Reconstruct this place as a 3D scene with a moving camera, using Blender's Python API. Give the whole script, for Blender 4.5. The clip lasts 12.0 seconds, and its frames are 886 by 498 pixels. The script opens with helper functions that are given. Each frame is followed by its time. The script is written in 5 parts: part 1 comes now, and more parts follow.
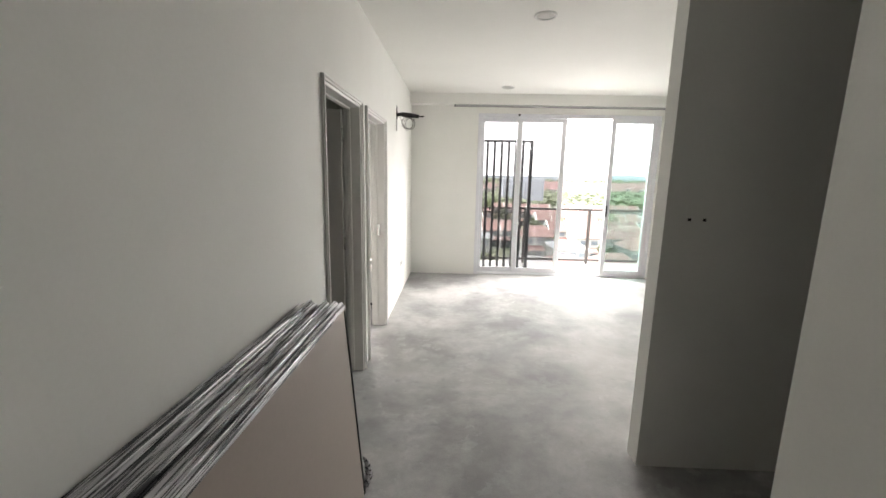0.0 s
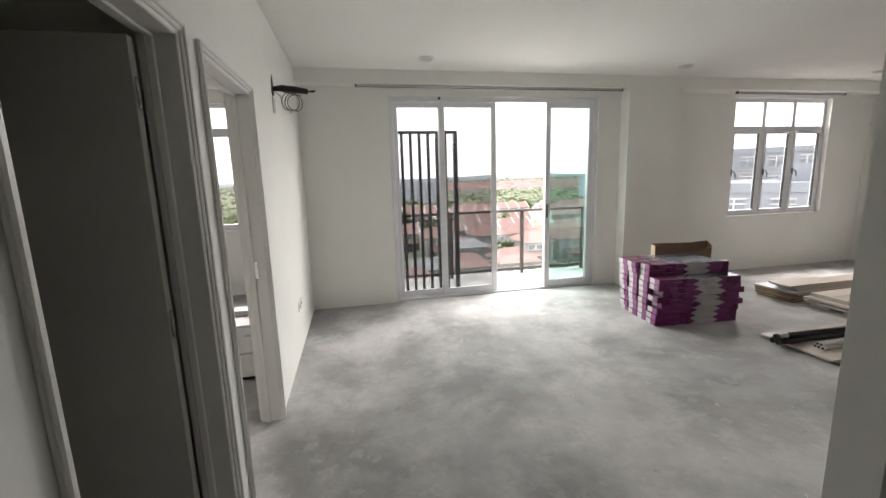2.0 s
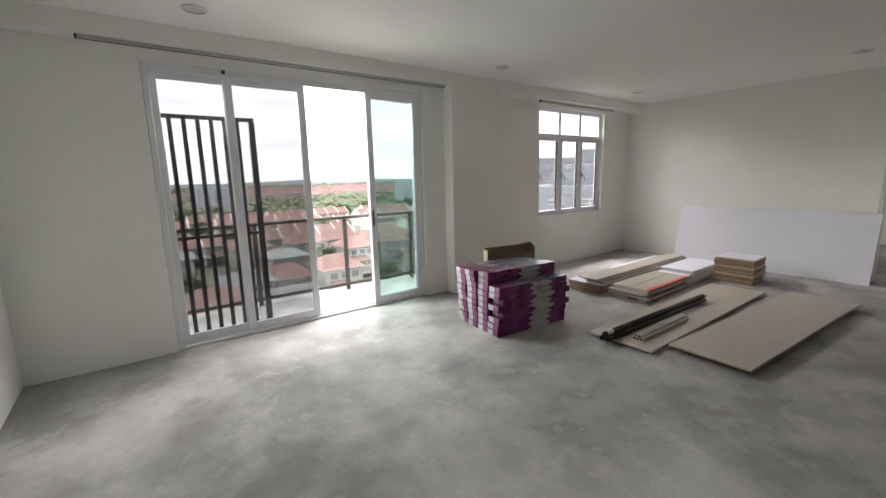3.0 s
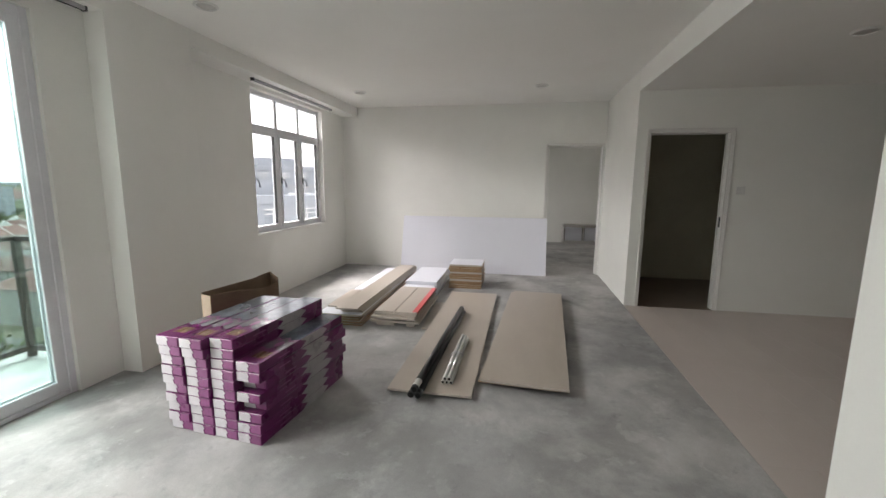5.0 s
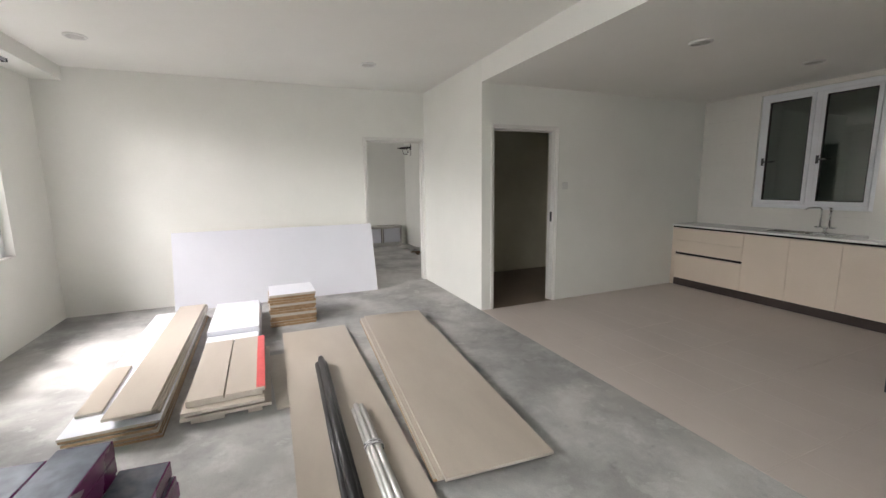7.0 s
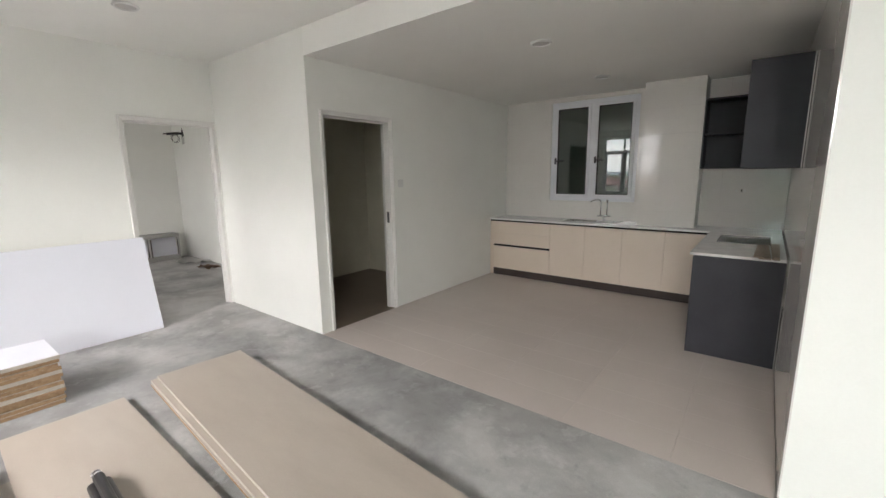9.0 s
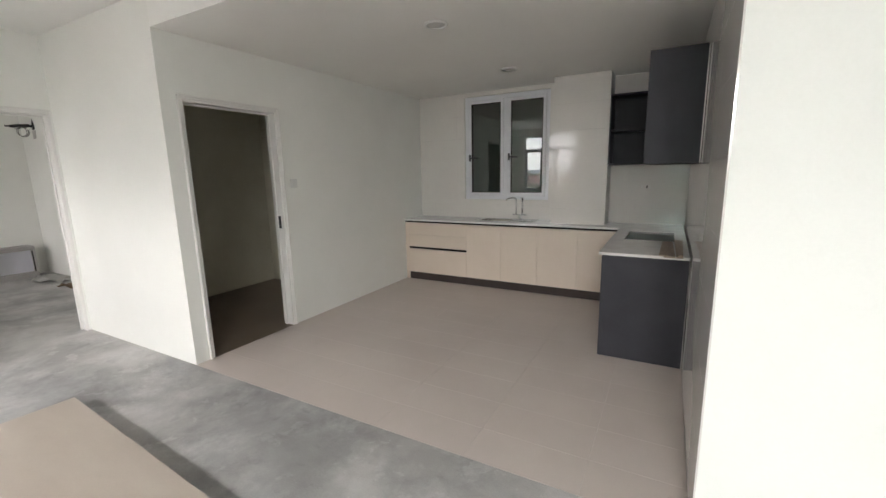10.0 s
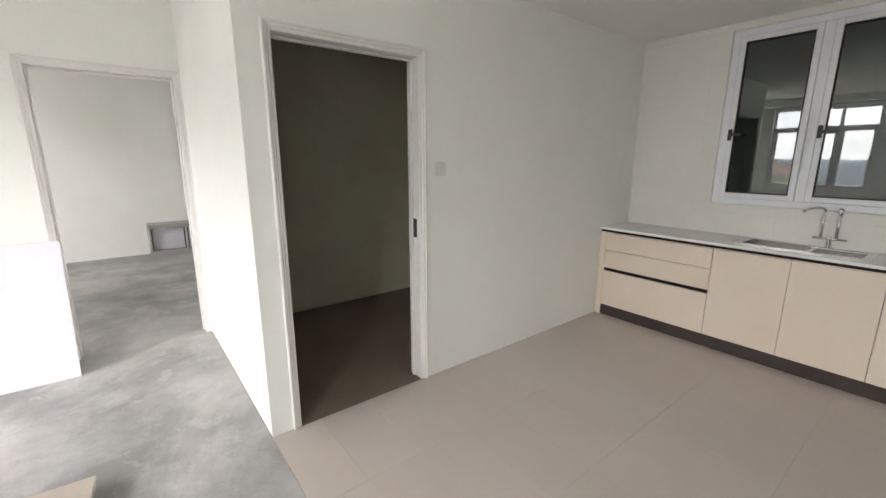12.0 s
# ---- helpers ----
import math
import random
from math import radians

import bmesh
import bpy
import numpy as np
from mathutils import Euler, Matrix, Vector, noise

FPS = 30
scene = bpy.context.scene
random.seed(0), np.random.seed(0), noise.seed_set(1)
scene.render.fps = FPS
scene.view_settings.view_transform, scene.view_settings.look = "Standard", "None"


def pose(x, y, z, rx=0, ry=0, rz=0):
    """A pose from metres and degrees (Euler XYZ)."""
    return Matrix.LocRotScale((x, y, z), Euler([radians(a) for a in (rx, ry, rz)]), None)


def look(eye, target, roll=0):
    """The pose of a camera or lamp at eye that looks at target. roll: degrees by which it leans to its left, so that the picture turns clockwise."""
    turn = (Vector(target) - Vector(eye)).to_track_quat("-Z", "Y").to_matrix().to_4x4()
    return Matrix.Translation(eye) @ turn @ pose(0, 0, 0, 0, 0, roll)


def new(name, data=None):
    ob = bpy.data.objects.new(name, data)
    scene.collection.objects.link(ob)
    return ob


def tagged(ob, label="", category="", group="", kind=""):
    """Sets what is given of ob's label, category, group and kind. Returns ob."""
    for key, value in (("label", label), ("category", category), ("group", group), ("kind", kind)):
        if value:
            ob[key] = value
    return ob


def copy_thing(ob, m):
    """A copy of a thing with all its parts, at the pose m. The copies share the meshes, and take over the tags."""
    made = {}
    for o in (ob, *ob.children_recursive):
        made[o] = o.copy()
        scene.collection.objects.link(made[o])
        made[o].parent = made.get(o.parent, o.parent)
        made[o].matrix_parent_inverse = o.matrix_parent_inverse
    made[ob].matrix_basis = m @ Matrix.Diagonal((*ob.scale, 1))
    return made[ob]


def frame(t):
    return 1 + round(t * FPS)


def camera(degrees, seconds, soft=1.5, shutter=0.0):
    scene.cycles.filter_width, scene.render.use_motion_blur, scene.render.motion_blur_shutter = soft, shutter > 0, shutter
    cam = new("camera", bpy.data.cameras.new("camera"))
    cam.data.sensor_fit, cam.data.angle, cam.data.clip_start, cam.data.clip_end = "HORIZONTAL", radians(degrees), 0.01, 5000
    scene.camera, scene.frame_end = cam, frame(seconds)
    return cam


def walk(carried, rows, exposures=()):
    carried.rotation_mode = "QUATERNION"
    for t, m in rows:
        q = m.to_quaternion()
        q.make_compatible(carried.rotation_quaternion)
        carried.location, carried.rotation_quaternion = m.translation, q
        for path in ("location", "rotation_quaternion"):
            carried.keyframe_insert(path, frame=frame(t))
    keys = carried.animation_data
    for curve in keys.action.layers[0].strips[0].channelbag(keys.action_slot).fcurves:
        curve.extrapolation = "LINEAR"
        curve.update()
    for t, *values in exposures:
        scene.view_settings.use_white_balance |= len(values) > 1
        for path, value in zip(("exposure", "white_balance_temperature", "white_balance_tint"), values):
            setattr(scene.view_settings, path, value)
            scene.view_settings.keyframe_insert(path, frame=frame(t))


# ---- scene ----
cam = camera(94.1, 12.0)
PATH = [
    (0, (0.353, 0.508, 1.602), (0.29, 2.474, 1.242), 1.2),
    (0.5, (0.274, 0.788, 1.569), (0.305, 2.751, 1.188), -2.2),
    (1, (0.276, 1.192, 1.573), (0.289, 3.165, 1.245), -0.9),
    (1.5, (0.189, 1.606, 1.566), (0.402, 3.569, 1.253), -0.5),
    (2, (0.179, 1.965, 1.556), (0.586, 3.893, 1.214), -1.7),
    (2.5, (0.357, 2.367, 1.538), (1.041, 4.217, 1.206), -1.8),
    (3, (0.472, 2.743, 1.516), (1.647, 4.325, 1.174), -1.4),
    (3.5, (0.589, 3.097, 1.489), (2.132, 4.318, 1.133), -0.9),
    (5.5, (1.415, 4.345, 1.46), (3.39, 4.428, 1.156), -0.2),
    (6, (1.661, 4.623, 1.46), (3.621, 4.39, 1.134), -1.1),
    (6.5, (2.0, 4.8, 1.437), (3.902, 4.281, 1.101), -0.9),
    (7, (2.353, 4.952, 1.462), (4.173, 4.183, 1.151), -0.8),
    (9, (3.19, 5.005, 1.512), (4.404, 3.454, 1.156), -0.8),
    (9.5, (3.172, 4.878, 1.488), (4.231, 3.221, 1.130), -1.2),
    (10, (3.184, 4.508, 1.498), (4.130, 2.787, 1.132), -1.2),
    (10.5, (3.384, 4.146, 1.476), (4.287, 2.404, 1.085), -0.3),
    (11, (3.600, 3.803, 1.482), (4.571, 2.112, 1.045), 0.4),
    (11.5, (3.885, 3.405, 1.422), (5.127, 1.920, 0.915), 2.6),
    (12, (4.330, 3.226, 1.490), (5.869, 2.024, 1.059), 0.1),
]
EXPOSURES = [(0.0, 1.17, 6650, 11), (0.5, 1.06, 6650, 11), (1.0, 0.82, 6650, 11), (1.5, 0.64, 6600, 10), (2.0, 0.24, 6600, 10), (2.5, 0.06, 6600, 10), (3.0, -0.15, 6520, 10), (3.5, -0.37, 6520, 10), (5.5, 0.47, 6480, 9), (6.0, 0.62, 6480, 9), (6.5, 0.70, 6480, 9), (7.0, 0.82, 6480, 9), (9.0, 1.06, 6420, 9), (9.5, 1.13, 6420, 9), (10.0, 1.18, 6420, 9), (10.5, 1.42, 6420, 9), (11.0, 1.74, 6420, 9), (11.5, 1.85, 6420, 9), (12.0, 1.57, 6420, 9)]
walk(cam, [(t, look(eye, target, roll)) for t, eye, target, roll in PATH], EXPOSURES)

# ---- world, sun ----
world = bpy.data.worlds.new("overcast_sky")
scene.world = world
world.use_nodes = True
wn = world.node_tree
wn.nodes.clear()
sky = wn.nodes.new("ShaderNodeTexSky")
sky.sky_type = "NISHITA"
sky.sun_disc = False
sky.sun_elevation, sky.sun_rotation = radians(58), radians(20)
cloud = wn.nodes.new("ShaderNodeMix")
cloud.data_type = "RGBA"
cloud.inputs[0].default_value = 0.82
wn.links.new(sky.outputs[0], cloud.inputs[6])
# soft cloud banks, stretched along the horizon
where, bank = wn.nodes.new("ShaderNodeTexCoord"), wn.nodes.new("ShaderNodeMapping")
bank.inputs["Scale"].default_value = (1.0, 1.0, 5.0)
puff = wn.nodes.new("ShaderNodeTexNoise")
puff.inputs["Scale"].default_value, puff.inputs["Detail"].default_value, puff.inputs["Roughness"].default_value = 3.2, 7, 0.55
tone = wn.nodes.new("ShaderNodeValToRGB")
tone.color_ramp.elements[0].position, tone.color_ramp.elements[1].position = 0.36, 0.66
tone.color_ramp.elements[0].color, tone.color_ramp.elements[1].color = (0.70, 0.73, 0.78, 1), (1, 1, 1, 1)
bright = wn.nodes.new("ShaderNodeMix")
bright.data_type, bright.blend_type = "RGBA", "MULTIPLY"
bright.inputs[0].default_value = 1.0
bright.inputs[6].default_value = (35.5, 33.5, 32.3, 1)
wn.links.new(where.outputs["Generated"], bank.inputs[0])
wn.links.new(bank.outputs[0], puff.inputs[0])
wn.links.new(puff.outputs[0], tone.inputs[0])
wn.links.new(tone.outputs[0], bright.inputs[7])
wn.links.new(bright.outputs[2], cloud.inputs[7])
bg = wn.nodes.new("ShaderNodeBackground")
bg.inputs[1].default_value = 0.15
wn.links.new(cloud.outputs[2], bg.inputs[0])
wout = wn.nodes.new("ShaderNodeOutputWorld")
wn.links.new(bg.outputs[0], wout.inputs[0])

sun = new("sun", bpy.data.lights.new("sun", "SUN"))
sun.data.energy, sun.data.angle, sun.data.color = 2.9, radians(6), (1.0, 0.95, 0.88)
sun.matrix_world = look((10, 20, 40), (10 - 4.0, 20 - 11.0, 40 - 22.0))

# added area lamp outside the balcony door, boosting the sky's light indoors
sky_fill = new("balcony_sky_fill", bpy.data.lights.new("balcony_sky_fill", "AREA"))
sky_fill.data.shape, sky_fill.data.size, sky_fill.data.size_y = "RECTANGLE", 3.0, 1.0
sky_fill.data.energy, sky_fill.data.color = 185.0, (1.0, 0.945, 0.93)
sky_fill.matrix_world = look((2.1, 7.62, 2.45), (2.3, 3.6, 0.9))

# more added lamps outside the windows, far brighter than the sky itself
for n, size, power, at, to in (("window_sky_fill", (4.2, 1.9), 1080.0, (6.6, 9.05, 3.78), (5.7, 2.0, 0.4)), ("bedroom_sky_fill", (2.0, 0.9), 500.0, (-2.05, 9.6, 3.15), (-1.6, 5.4, 0.3)), ("far_room_sky_fill", (1.7, 1.6), 24.0, (10.3, 6.9, 1.75), (10.3, 3.0, 0.8))):
    ob = new(n, bpy.data.lights.new(n, "AREA"))
    ob.data.shape, ob.data.size, ob.data.size_y = "RECTANGLE", *size
    ob.data.energy, ob.data.color = power, (1.0, 0.95, 0.935)
    ob.matrix_world = look(at, to)


# ---- materials ----
def nodes_of(name):
    m = bpy.data.materials.new(name)
    m.use_nodes = True
    nt = m.node_tree
    return m, nt, nt.nodes["Principled BSDF"]


def surface(name, dark, light, rough=0.6, metal=0.0, scale=3.0, fine=60.0, bump=0.1, stretch=(1, 1, 1), rough_var=0.1, spec=0.5, piece=0.0, island=0.0, contrast=0.5):
    """A painted or natural surface: two scales of variation in colour, gloss and relief, laid out in metres."""
    m, nt, bsdf = nodes_of(name)
    N, L = nt.nodes.new, nt.links.new
    geo = N("ShaderNodeNewGeometry")
    mp = N("ShaderNodeMapping")
    mp.inputs["Scale"].default_value = stretch
    L(geo.outputs["Position"], mp.inputs[0])
    big, small = N("ShaderNodeTexNoise"), N("ShaderNodeTexNoise")
    big.inputs["Scale"].default_value, big.inputs["Detail"].default_value, big.inputs["Roughness"].default_value = scale, 5, 0.6
    small.inputs["Scale"].default_value, small.inputs["Detail"].default_value = fine, 3
    L(mp.outputs[0], big.inputs[0])
    L(mp.outputs[0], small.inputs[0])
    blend = N("ShaderNodeMath")
    blend.operation = "MULTIPLY_ADD"
    L(small.outputs[0], blend.inputs[0])
    blend.inputs[1].default_value = 0.35
    L(big.outputs[0], blend.inputs[2])
    ramp = N("ShaderNodeValToRGB")
    ramp.color_ramp.elements[0].position, ramp.color_ramp.elements[1].position = 0.67 - 0.4 * (1 - contrast), 0.67 + 0.4 * (1 - contrast)
    ramp.color_ramp.elements[0].color, ramp.color_ramp.elements[1].color = (*dark, 1), (*light, 1)
    L(blend.outputs[0], ramp.inputs[0])
    colour = ramp.outputs[0]
    if piece or island:
        hsv = N("ShaderNodeHueSaturation")
        rnd = N("ShaderNodeObjectInfo").outputs["Random"] if piece else geo.outputs["Random Per Island"]
        mr = N("ShaderNodeMapRange")
        amount = piece or island
        mr.inputs[3].default_value, mr.inputs[4].default_value = 1 - amount, 1 + amount
        L(rnd, mr.inputs[0])
        L(mr.outputs[0], hsv.inputs["Value"])
        L(colour, hsv.inputs["Color"])
        colour = hsv.outputs[0]
    L(colour, bsdf.inputs["Base Color"])
    rr = N("ShaderNodeMapRange")
    rr.inputs[3].default_value, rr.inputs[4].default_value = max(0.02, rough - rough_var), min(1, rough + rough_var)
    L(big.outputs[0], rr.inputs[0])
    L(rr.outputs[0], bsdf.inputs["Roughness"])
    bsdf.inputs["Metallic"].default_value = metal
    bsdf.inputs["Specular IOR Level"].default_value = spec
    if bump:
        b = N("ShaderNodeBump")
        b.inputs["Strength"].default_value, b.inputs["Distance"].default_value = bump, 0.004
        L(blend.outputs[0], b.inputs["Height"])
        L(b.outputs[0], bsdf.inputs["Normal"])
    return m


def glass(name, tint, gloss_rough=0.01, ior=1.5):
    """A pane: light passes tinted, and mirrors off it more at a slant."""
    m, nt, bsdf = nodes_of(name)
    nt.nodes.remove(bsdf)
    N, L = nt.nodes.new, nt.links.new
    clear, mirror, mix = N("ShaderNodeBsdfTransparent"), N("ShaderNodeBsdfGlossy"), N("ShaderNodeMixShader")
    lw, curve, gloss = N("ShaderNodeLayerWeight"), N("ShaderNodeMath"), N("ShaderNodeMapRange")
    clear.inputs[0].default_value = (*tint, 1)
    mirror.inputs["Roughness"].default_value = gloss_rough
    lw.inputs[0].default_value = 0.5
    curve.operation = "POWER"
    curve.inputs[1].default_value = 4.0
    L(lw.outputs["Facing"], curve.inputs[0])
    low = ((ior - 1) / (ior + 1)) ** 2
    gloss.inputs[3].default_value, gloss.inputs[4].default_value = low, 0.85
    L(curve.outputs[0], gloss.inputs[0])
    L(gloss.outputs[0], mix.inputs[0])
    L(clear.outputs[0], mix.inputs[1])
    L(mirror.outputs[0], mix.inputs[2])
    L(mix.outputs[0], nt.nodes["Material Output"].inputs[0])
    return m


def concrete_floor(name):
    """Bare power-floated screed: grey, with pale dusty sweeps and darker damp patches."""
    m, nt, bsdf = nodes_of(name)
    N, L = nt.nodes.new, nt.links.new
    geo = N("ShaderNodeNewGeometry")

    def noise_at(s, detail, distortion=0.0, rough=0.55):
        n = N("ShaderNodeTexNoise")
        n.inputs["Scale"].default_value, n.inputs["Detail"].default_value = s, detail
        n.inputs["Distortion"].default_value, n.inputs["Roughness"].default_value = distortion, rough
        L(geo.outputs["Position"], n.inputs[0])
        return n.outputs[0]

    def ramp_of(value, a, b, ca, cb):
        r = N("ShaderNodeValToRGB")
        r.color_ramp.elements[0].position, r.color_ramp.elements[1].position = a, b
        r.color_ramp.elements[0].color, r.color_ramp.elements[1].color = (*ca, 1), (*cb, 1)
        L(value, r.inputs[0])
        return r.outputs[0]

    def mixed(kind, fac, a, b):
        x = N("ShaderNodeMix")
        x.data_type, x.blend_type = "RGBA", kind
        if hasattr(fac, "is_linked"):
            L(fac, x.inputs[0])
        else:
            x.inputs[0].default_value = fac
        L(a, x.inputs[6])
        L(b, x.inputs[7])
        return x.outputs[2]

    base = ramp_of(noise_at(1.35, 9, 0.12, 0.58), 0.39, 0.61, (0.395, 0.387, 0.375), (0.57, 0.56, 0.545))
    dust = ramp_of(noise_at(2.7, 10, 0.15, 0.66), 0.48, 0.66, (0, 0, 0), (1, 1, 1))
    pale = ramp_of(noise_at(26, 6), 0.3, 0.7, (0.52, 0.515, 0.505), (0.68, 0.675, 0.665))
    wear = N("ShaderNodeMath")
    wear.operation = "MULTIPLY"
    L(dust, wear.inputs[0])
    wear.inputs[1].default_value = 0.75
    col = mixed("MIX", wear.outputs[0], base, pale)
    # flakes of thin cement skin, with crisp ragged borders
    flake = ramp_of(noise_at(5.2, 9, 0.25, 0.62), 0.585, 0.605, (0, 0, 0), (0.42, 0.42, 0.42))
    col = mixed("MIX", flake, col, pale)
    scuff = ramp_of(noise_at(9, 8, 0.3, 0.6), 0.60, 0.72, (1, 1, 1), (0.78, 0.785, 0.79))
    col = mixed("MULTIPLY", 0.8, col, scuff)
    grit = ramp_of(noise_at(160, 3), 0.3, 0.75, (0.8, 0.8, 0.8), (1, 1, 1))
    col = mixed("MULTIPLY", 0.8, col, grit)
    specks = N("ShaderNodeTexVoronoi")
    specks.inputs["Scale"].default_value = 9
    L(geo.outputs["Position"], specks.inputs[0])
    chip = ramp_of(specks.outputs[0], 0.035, 0.05, (1, 1, 1), (0, 0, 0))
    light = N("ShaderNodeRGB")
    light.outputs[0].default_value = (0.76, 0.75, 0.72, 1)
    keep = N("ShaderNodeMath")
    keep.operation = "MULTIPLY"
    L(chip, keep.inputs[0])
    L(dust, keep.inputs[1])
    col = mixed("MIX", keep.outputs[0], col, light.outputs[0])
    # darker damp stains with soft ragged borders
    stain = ramp_of(noise_at(0.8, 12, 0.3, 0.68), 0.42, 0.57, (0.50, 0.515, 0.535), (1, 1, 1))
    col = mixed("MULTIPLY", 0.58, col, stain)
    L(col, bsdf.inputs["Base Color"])
    bsdf.inputs["Specular IOR Level"].default_value = 0.3
    rr = N("ShaderNodeMapRange")
    rr.inputs[3].default_value, rr.inputs[4].default_value = 0.68, 0.92
    L(dust, rr.inputs[0])
    L(rr.outputs[0], bsdf.inputs["Roughness"])
    b = N("ShaderNodeBump")
    b.inputs["Strength"].default_value, b.inputs["Distance"].default_value = 0.25, 0.003
    L(noise_at(55, 5), b.inputs["Height"])
    L(b.outputs[0], bsdf.inputs["Normal"])
    return m


PLASTER = surface("wall_paint", (0.835, 0.838, 0.797), (0.88, 0.883, 0.842), 0.75, scale=1.4, fine=90, bump=0.12, spec=0.3)
CEILING = surface("ceiling_paint", (0.855, 0.853, 0.818), (0.895, 0.893, 0.858), 0.85, scale=0.9, fine=80, bump=0.08, spec=0.25)
CONCRETE = concrete_floor("screed")
# wall paint of the two unlit rooms, darkened to paint in their shade
SHADED_PLASTER = surface("shaded_plaster", (0.56, 0.53, 0.42), (0.64, 0.61, 0.49), 0.9, scale=2, fine=70, bump=0.2)
FLOOR_TILE = surface("floor_tile", (0.555, 0.492, 0.452), (0.605, 0.542, 0.50), 0.42, scale=1.6, fine=120, bump=0.03, piece=0.010)
GROUT = surface("grout", (0.49, 0.44, 0.405), (0.54, 0.485, 0.45), 0.9, scale=8)
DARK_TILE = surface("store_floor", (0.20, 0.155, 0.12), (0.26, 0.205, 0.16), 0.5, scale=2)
WALL_TILE = surface("glazed_tile", (0.735, 0.71, 0.67), (0.775, 0.75, 0.71), 0.08, scale=1.2, fine=30, bump=0.012, rough_var=0.03, piece=0.006, spec=1.0)
TRIM = surface("trim_paint", (0.76, 0.75, 0.72), (0.80, 0.79, 0.76), 0.4, scale=2, bump=0.015)
DOOR_PAINT = surface("door_paint", (0.50, 0.49, 0.46), (0.56, 0.55, 0.52), 0.5, scale=3, bump=0.06)
ALU_WHITE = surface("white_aluminium", (0.72, 0.73, 0.76), (0.79, 0.80, 0.83), 0.35, scale=5, bump=0.02)
ALU_GREY = surface("grey_aluminium", (0.42, 0.42, 0.43), (0.50, 0.50, 0.51), 0.35, metal=0.6, scale=5, bump=0.02)
BLACK_METAL = surface("black_metal", (0.025, 0.025, 0.028), (0.045, 0.045, 0.05), 0.45, scale=8, bump=0.03)
BRONZE = surface("bronze_rail", (0.045, 0.040, 0.038), (0.075, 0.065, 0.06), 0.4, metal=0.3, scale=6, bump=0.02)
STEEL = surface("stainless_steel", (0.55, 0.55, 0.54), (0.68, 0.68, 0.67), 0.22, metal=1.0, scale=6, fine=150, stretch=(1, 8, 8), bump=0.03)
CHROME = surface("chrome", (0.72, 0.72, 0.72), (0.82, 0.82, 0.82), 0.1, metal=1.0, scale=10, bump=0.0, rough_var=0.04)
PANEL = surface("beige_laminate", (0.425, 0.37, 0.315), (0.475, 0.42, 0.36), 0.38, scale=2.2, fine=90, bump=0.05, stretch=(1, 3, 1))
PANEL_EDGE = surface("board_edge", (0.44, 0.395, 0.345), (0.55, 0.505, 0.445), 0.6, scale=14, fine=120, bump=0.15)
CHIP_EDGE = surface("chipboard_edge", (0.25, 0.155, 0.085), (0.40, 0.27, 0.16), 0.85, scale=30, fine=160, bump=0.35)
GREY_BOARD = surface("grey_board", (0.38, 0.345, 0.30), (0.47, 0.43, 0.38), 0.6, scale=3, fine=80, bump=0.06, island=0.06)
WHITE_BOARD = surface("white_board", (0.745, 0.755, 0.82), (0.77, 0.78, 0.845), 0.4, scale=2, fine=60, bump=0.02)
DARK_CAB = surface("charcoal_laminate", (0.030, 0.030, 0.038), (0.042, 0.042, 0.051), 0.5, scale=4, fine=140, bump=0.03, spec=0.35)
BEIGE_CAB = surface("cream_laminate", (0.70, 0.595, 0.495), (0.735, 0.63, 0.53), 0.42, scale=2, fine=60, bump=0.01)
WORKTOP = surface("white_quartz", (0.76, 0.75, 0.735), (0.83, 0.82, 0.805), 0.18, scale=7, fine=200, bump=0.01)
# near-black; on slots and tube mouths it paints in the shade
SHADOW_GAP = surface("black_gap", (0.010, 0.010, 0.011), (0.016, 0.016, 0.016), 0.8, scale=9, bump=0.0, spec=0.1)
PURPLE = surface("purple_print", (0.105, 0.008, 0.075), (0.155, 0.014, 0.115), 0.28, scale=5, fine=70, bump=0.04, piece=0.12)
PURPLE_PALE = surface("violet_print", (0.235, 0.06, 0.185), (0.33, 0.11, 0.265), 0.3, scale=5, fine=70, bump=0.03, piece=0.1)
PRINT_WHITE = surface("white_print", (0.66, 0.62, 0.66), (0.76, 0.73, 0.76), 0.3, scale=5, fine=70, bump=0.03, piece=0.05)
PRINT_GREY = surface("grey_print", (0.35, 0.325, 0.345), (0.48, 0.45, 0.47), 0.3, scale=6, fine=50, bump=0.03, piece=0.08)
PRINT_PHOTO = surface("photo_print", (0.045, 0.055, 0.075), (0.19, 0.20, 0.24), 0.16, scale=3.5, fine=16, bump=0.02, contrast=0.6, rough_var=0.05, piece=0.2)
PRINT_KRAFT = surface("pale_kraft_paper", (0.40, 0.32, 0.23), (0.50, 0.41, 0.31), 0.8, scale=6, fine=80, bump=0.08)
PRINT_TAN = surface("tan_print", (0.20, 0.125, 0.075), (0.27, 0.18, 0.11), 0.28, scale=8, fine=60, stretch=(1, 6, 1), bump=0.02)
PRINT_TOP = surface("dull_grey_print", (0.20, 0.185, 0.205), (0.30, 0.28, 0.305), 0.2, scale=6, fine=40, bump=0.02, piece=0.1)
CARDBOARD = surface("cardboard", (0.17, 0.112, 0.070), (0.235, 0.165, 0.108), 0.85, scale=5, fine=90, bump=0.12)
RED_TAPE = surface("red_tape", (0.62, 0.07, 0.075), (0.72, 0.12, 0.12), 0.35, scale=10, bump=0.05)
BLACK_WRAP = surface("black_plastic_wrap", (0.012, 0.012, 0.013), (0.03, 0.03, 0.032), 0.38, scale=12, fine=60, stretch=(0.6, 3, 3), bump=0.5, rough_var=0.08)
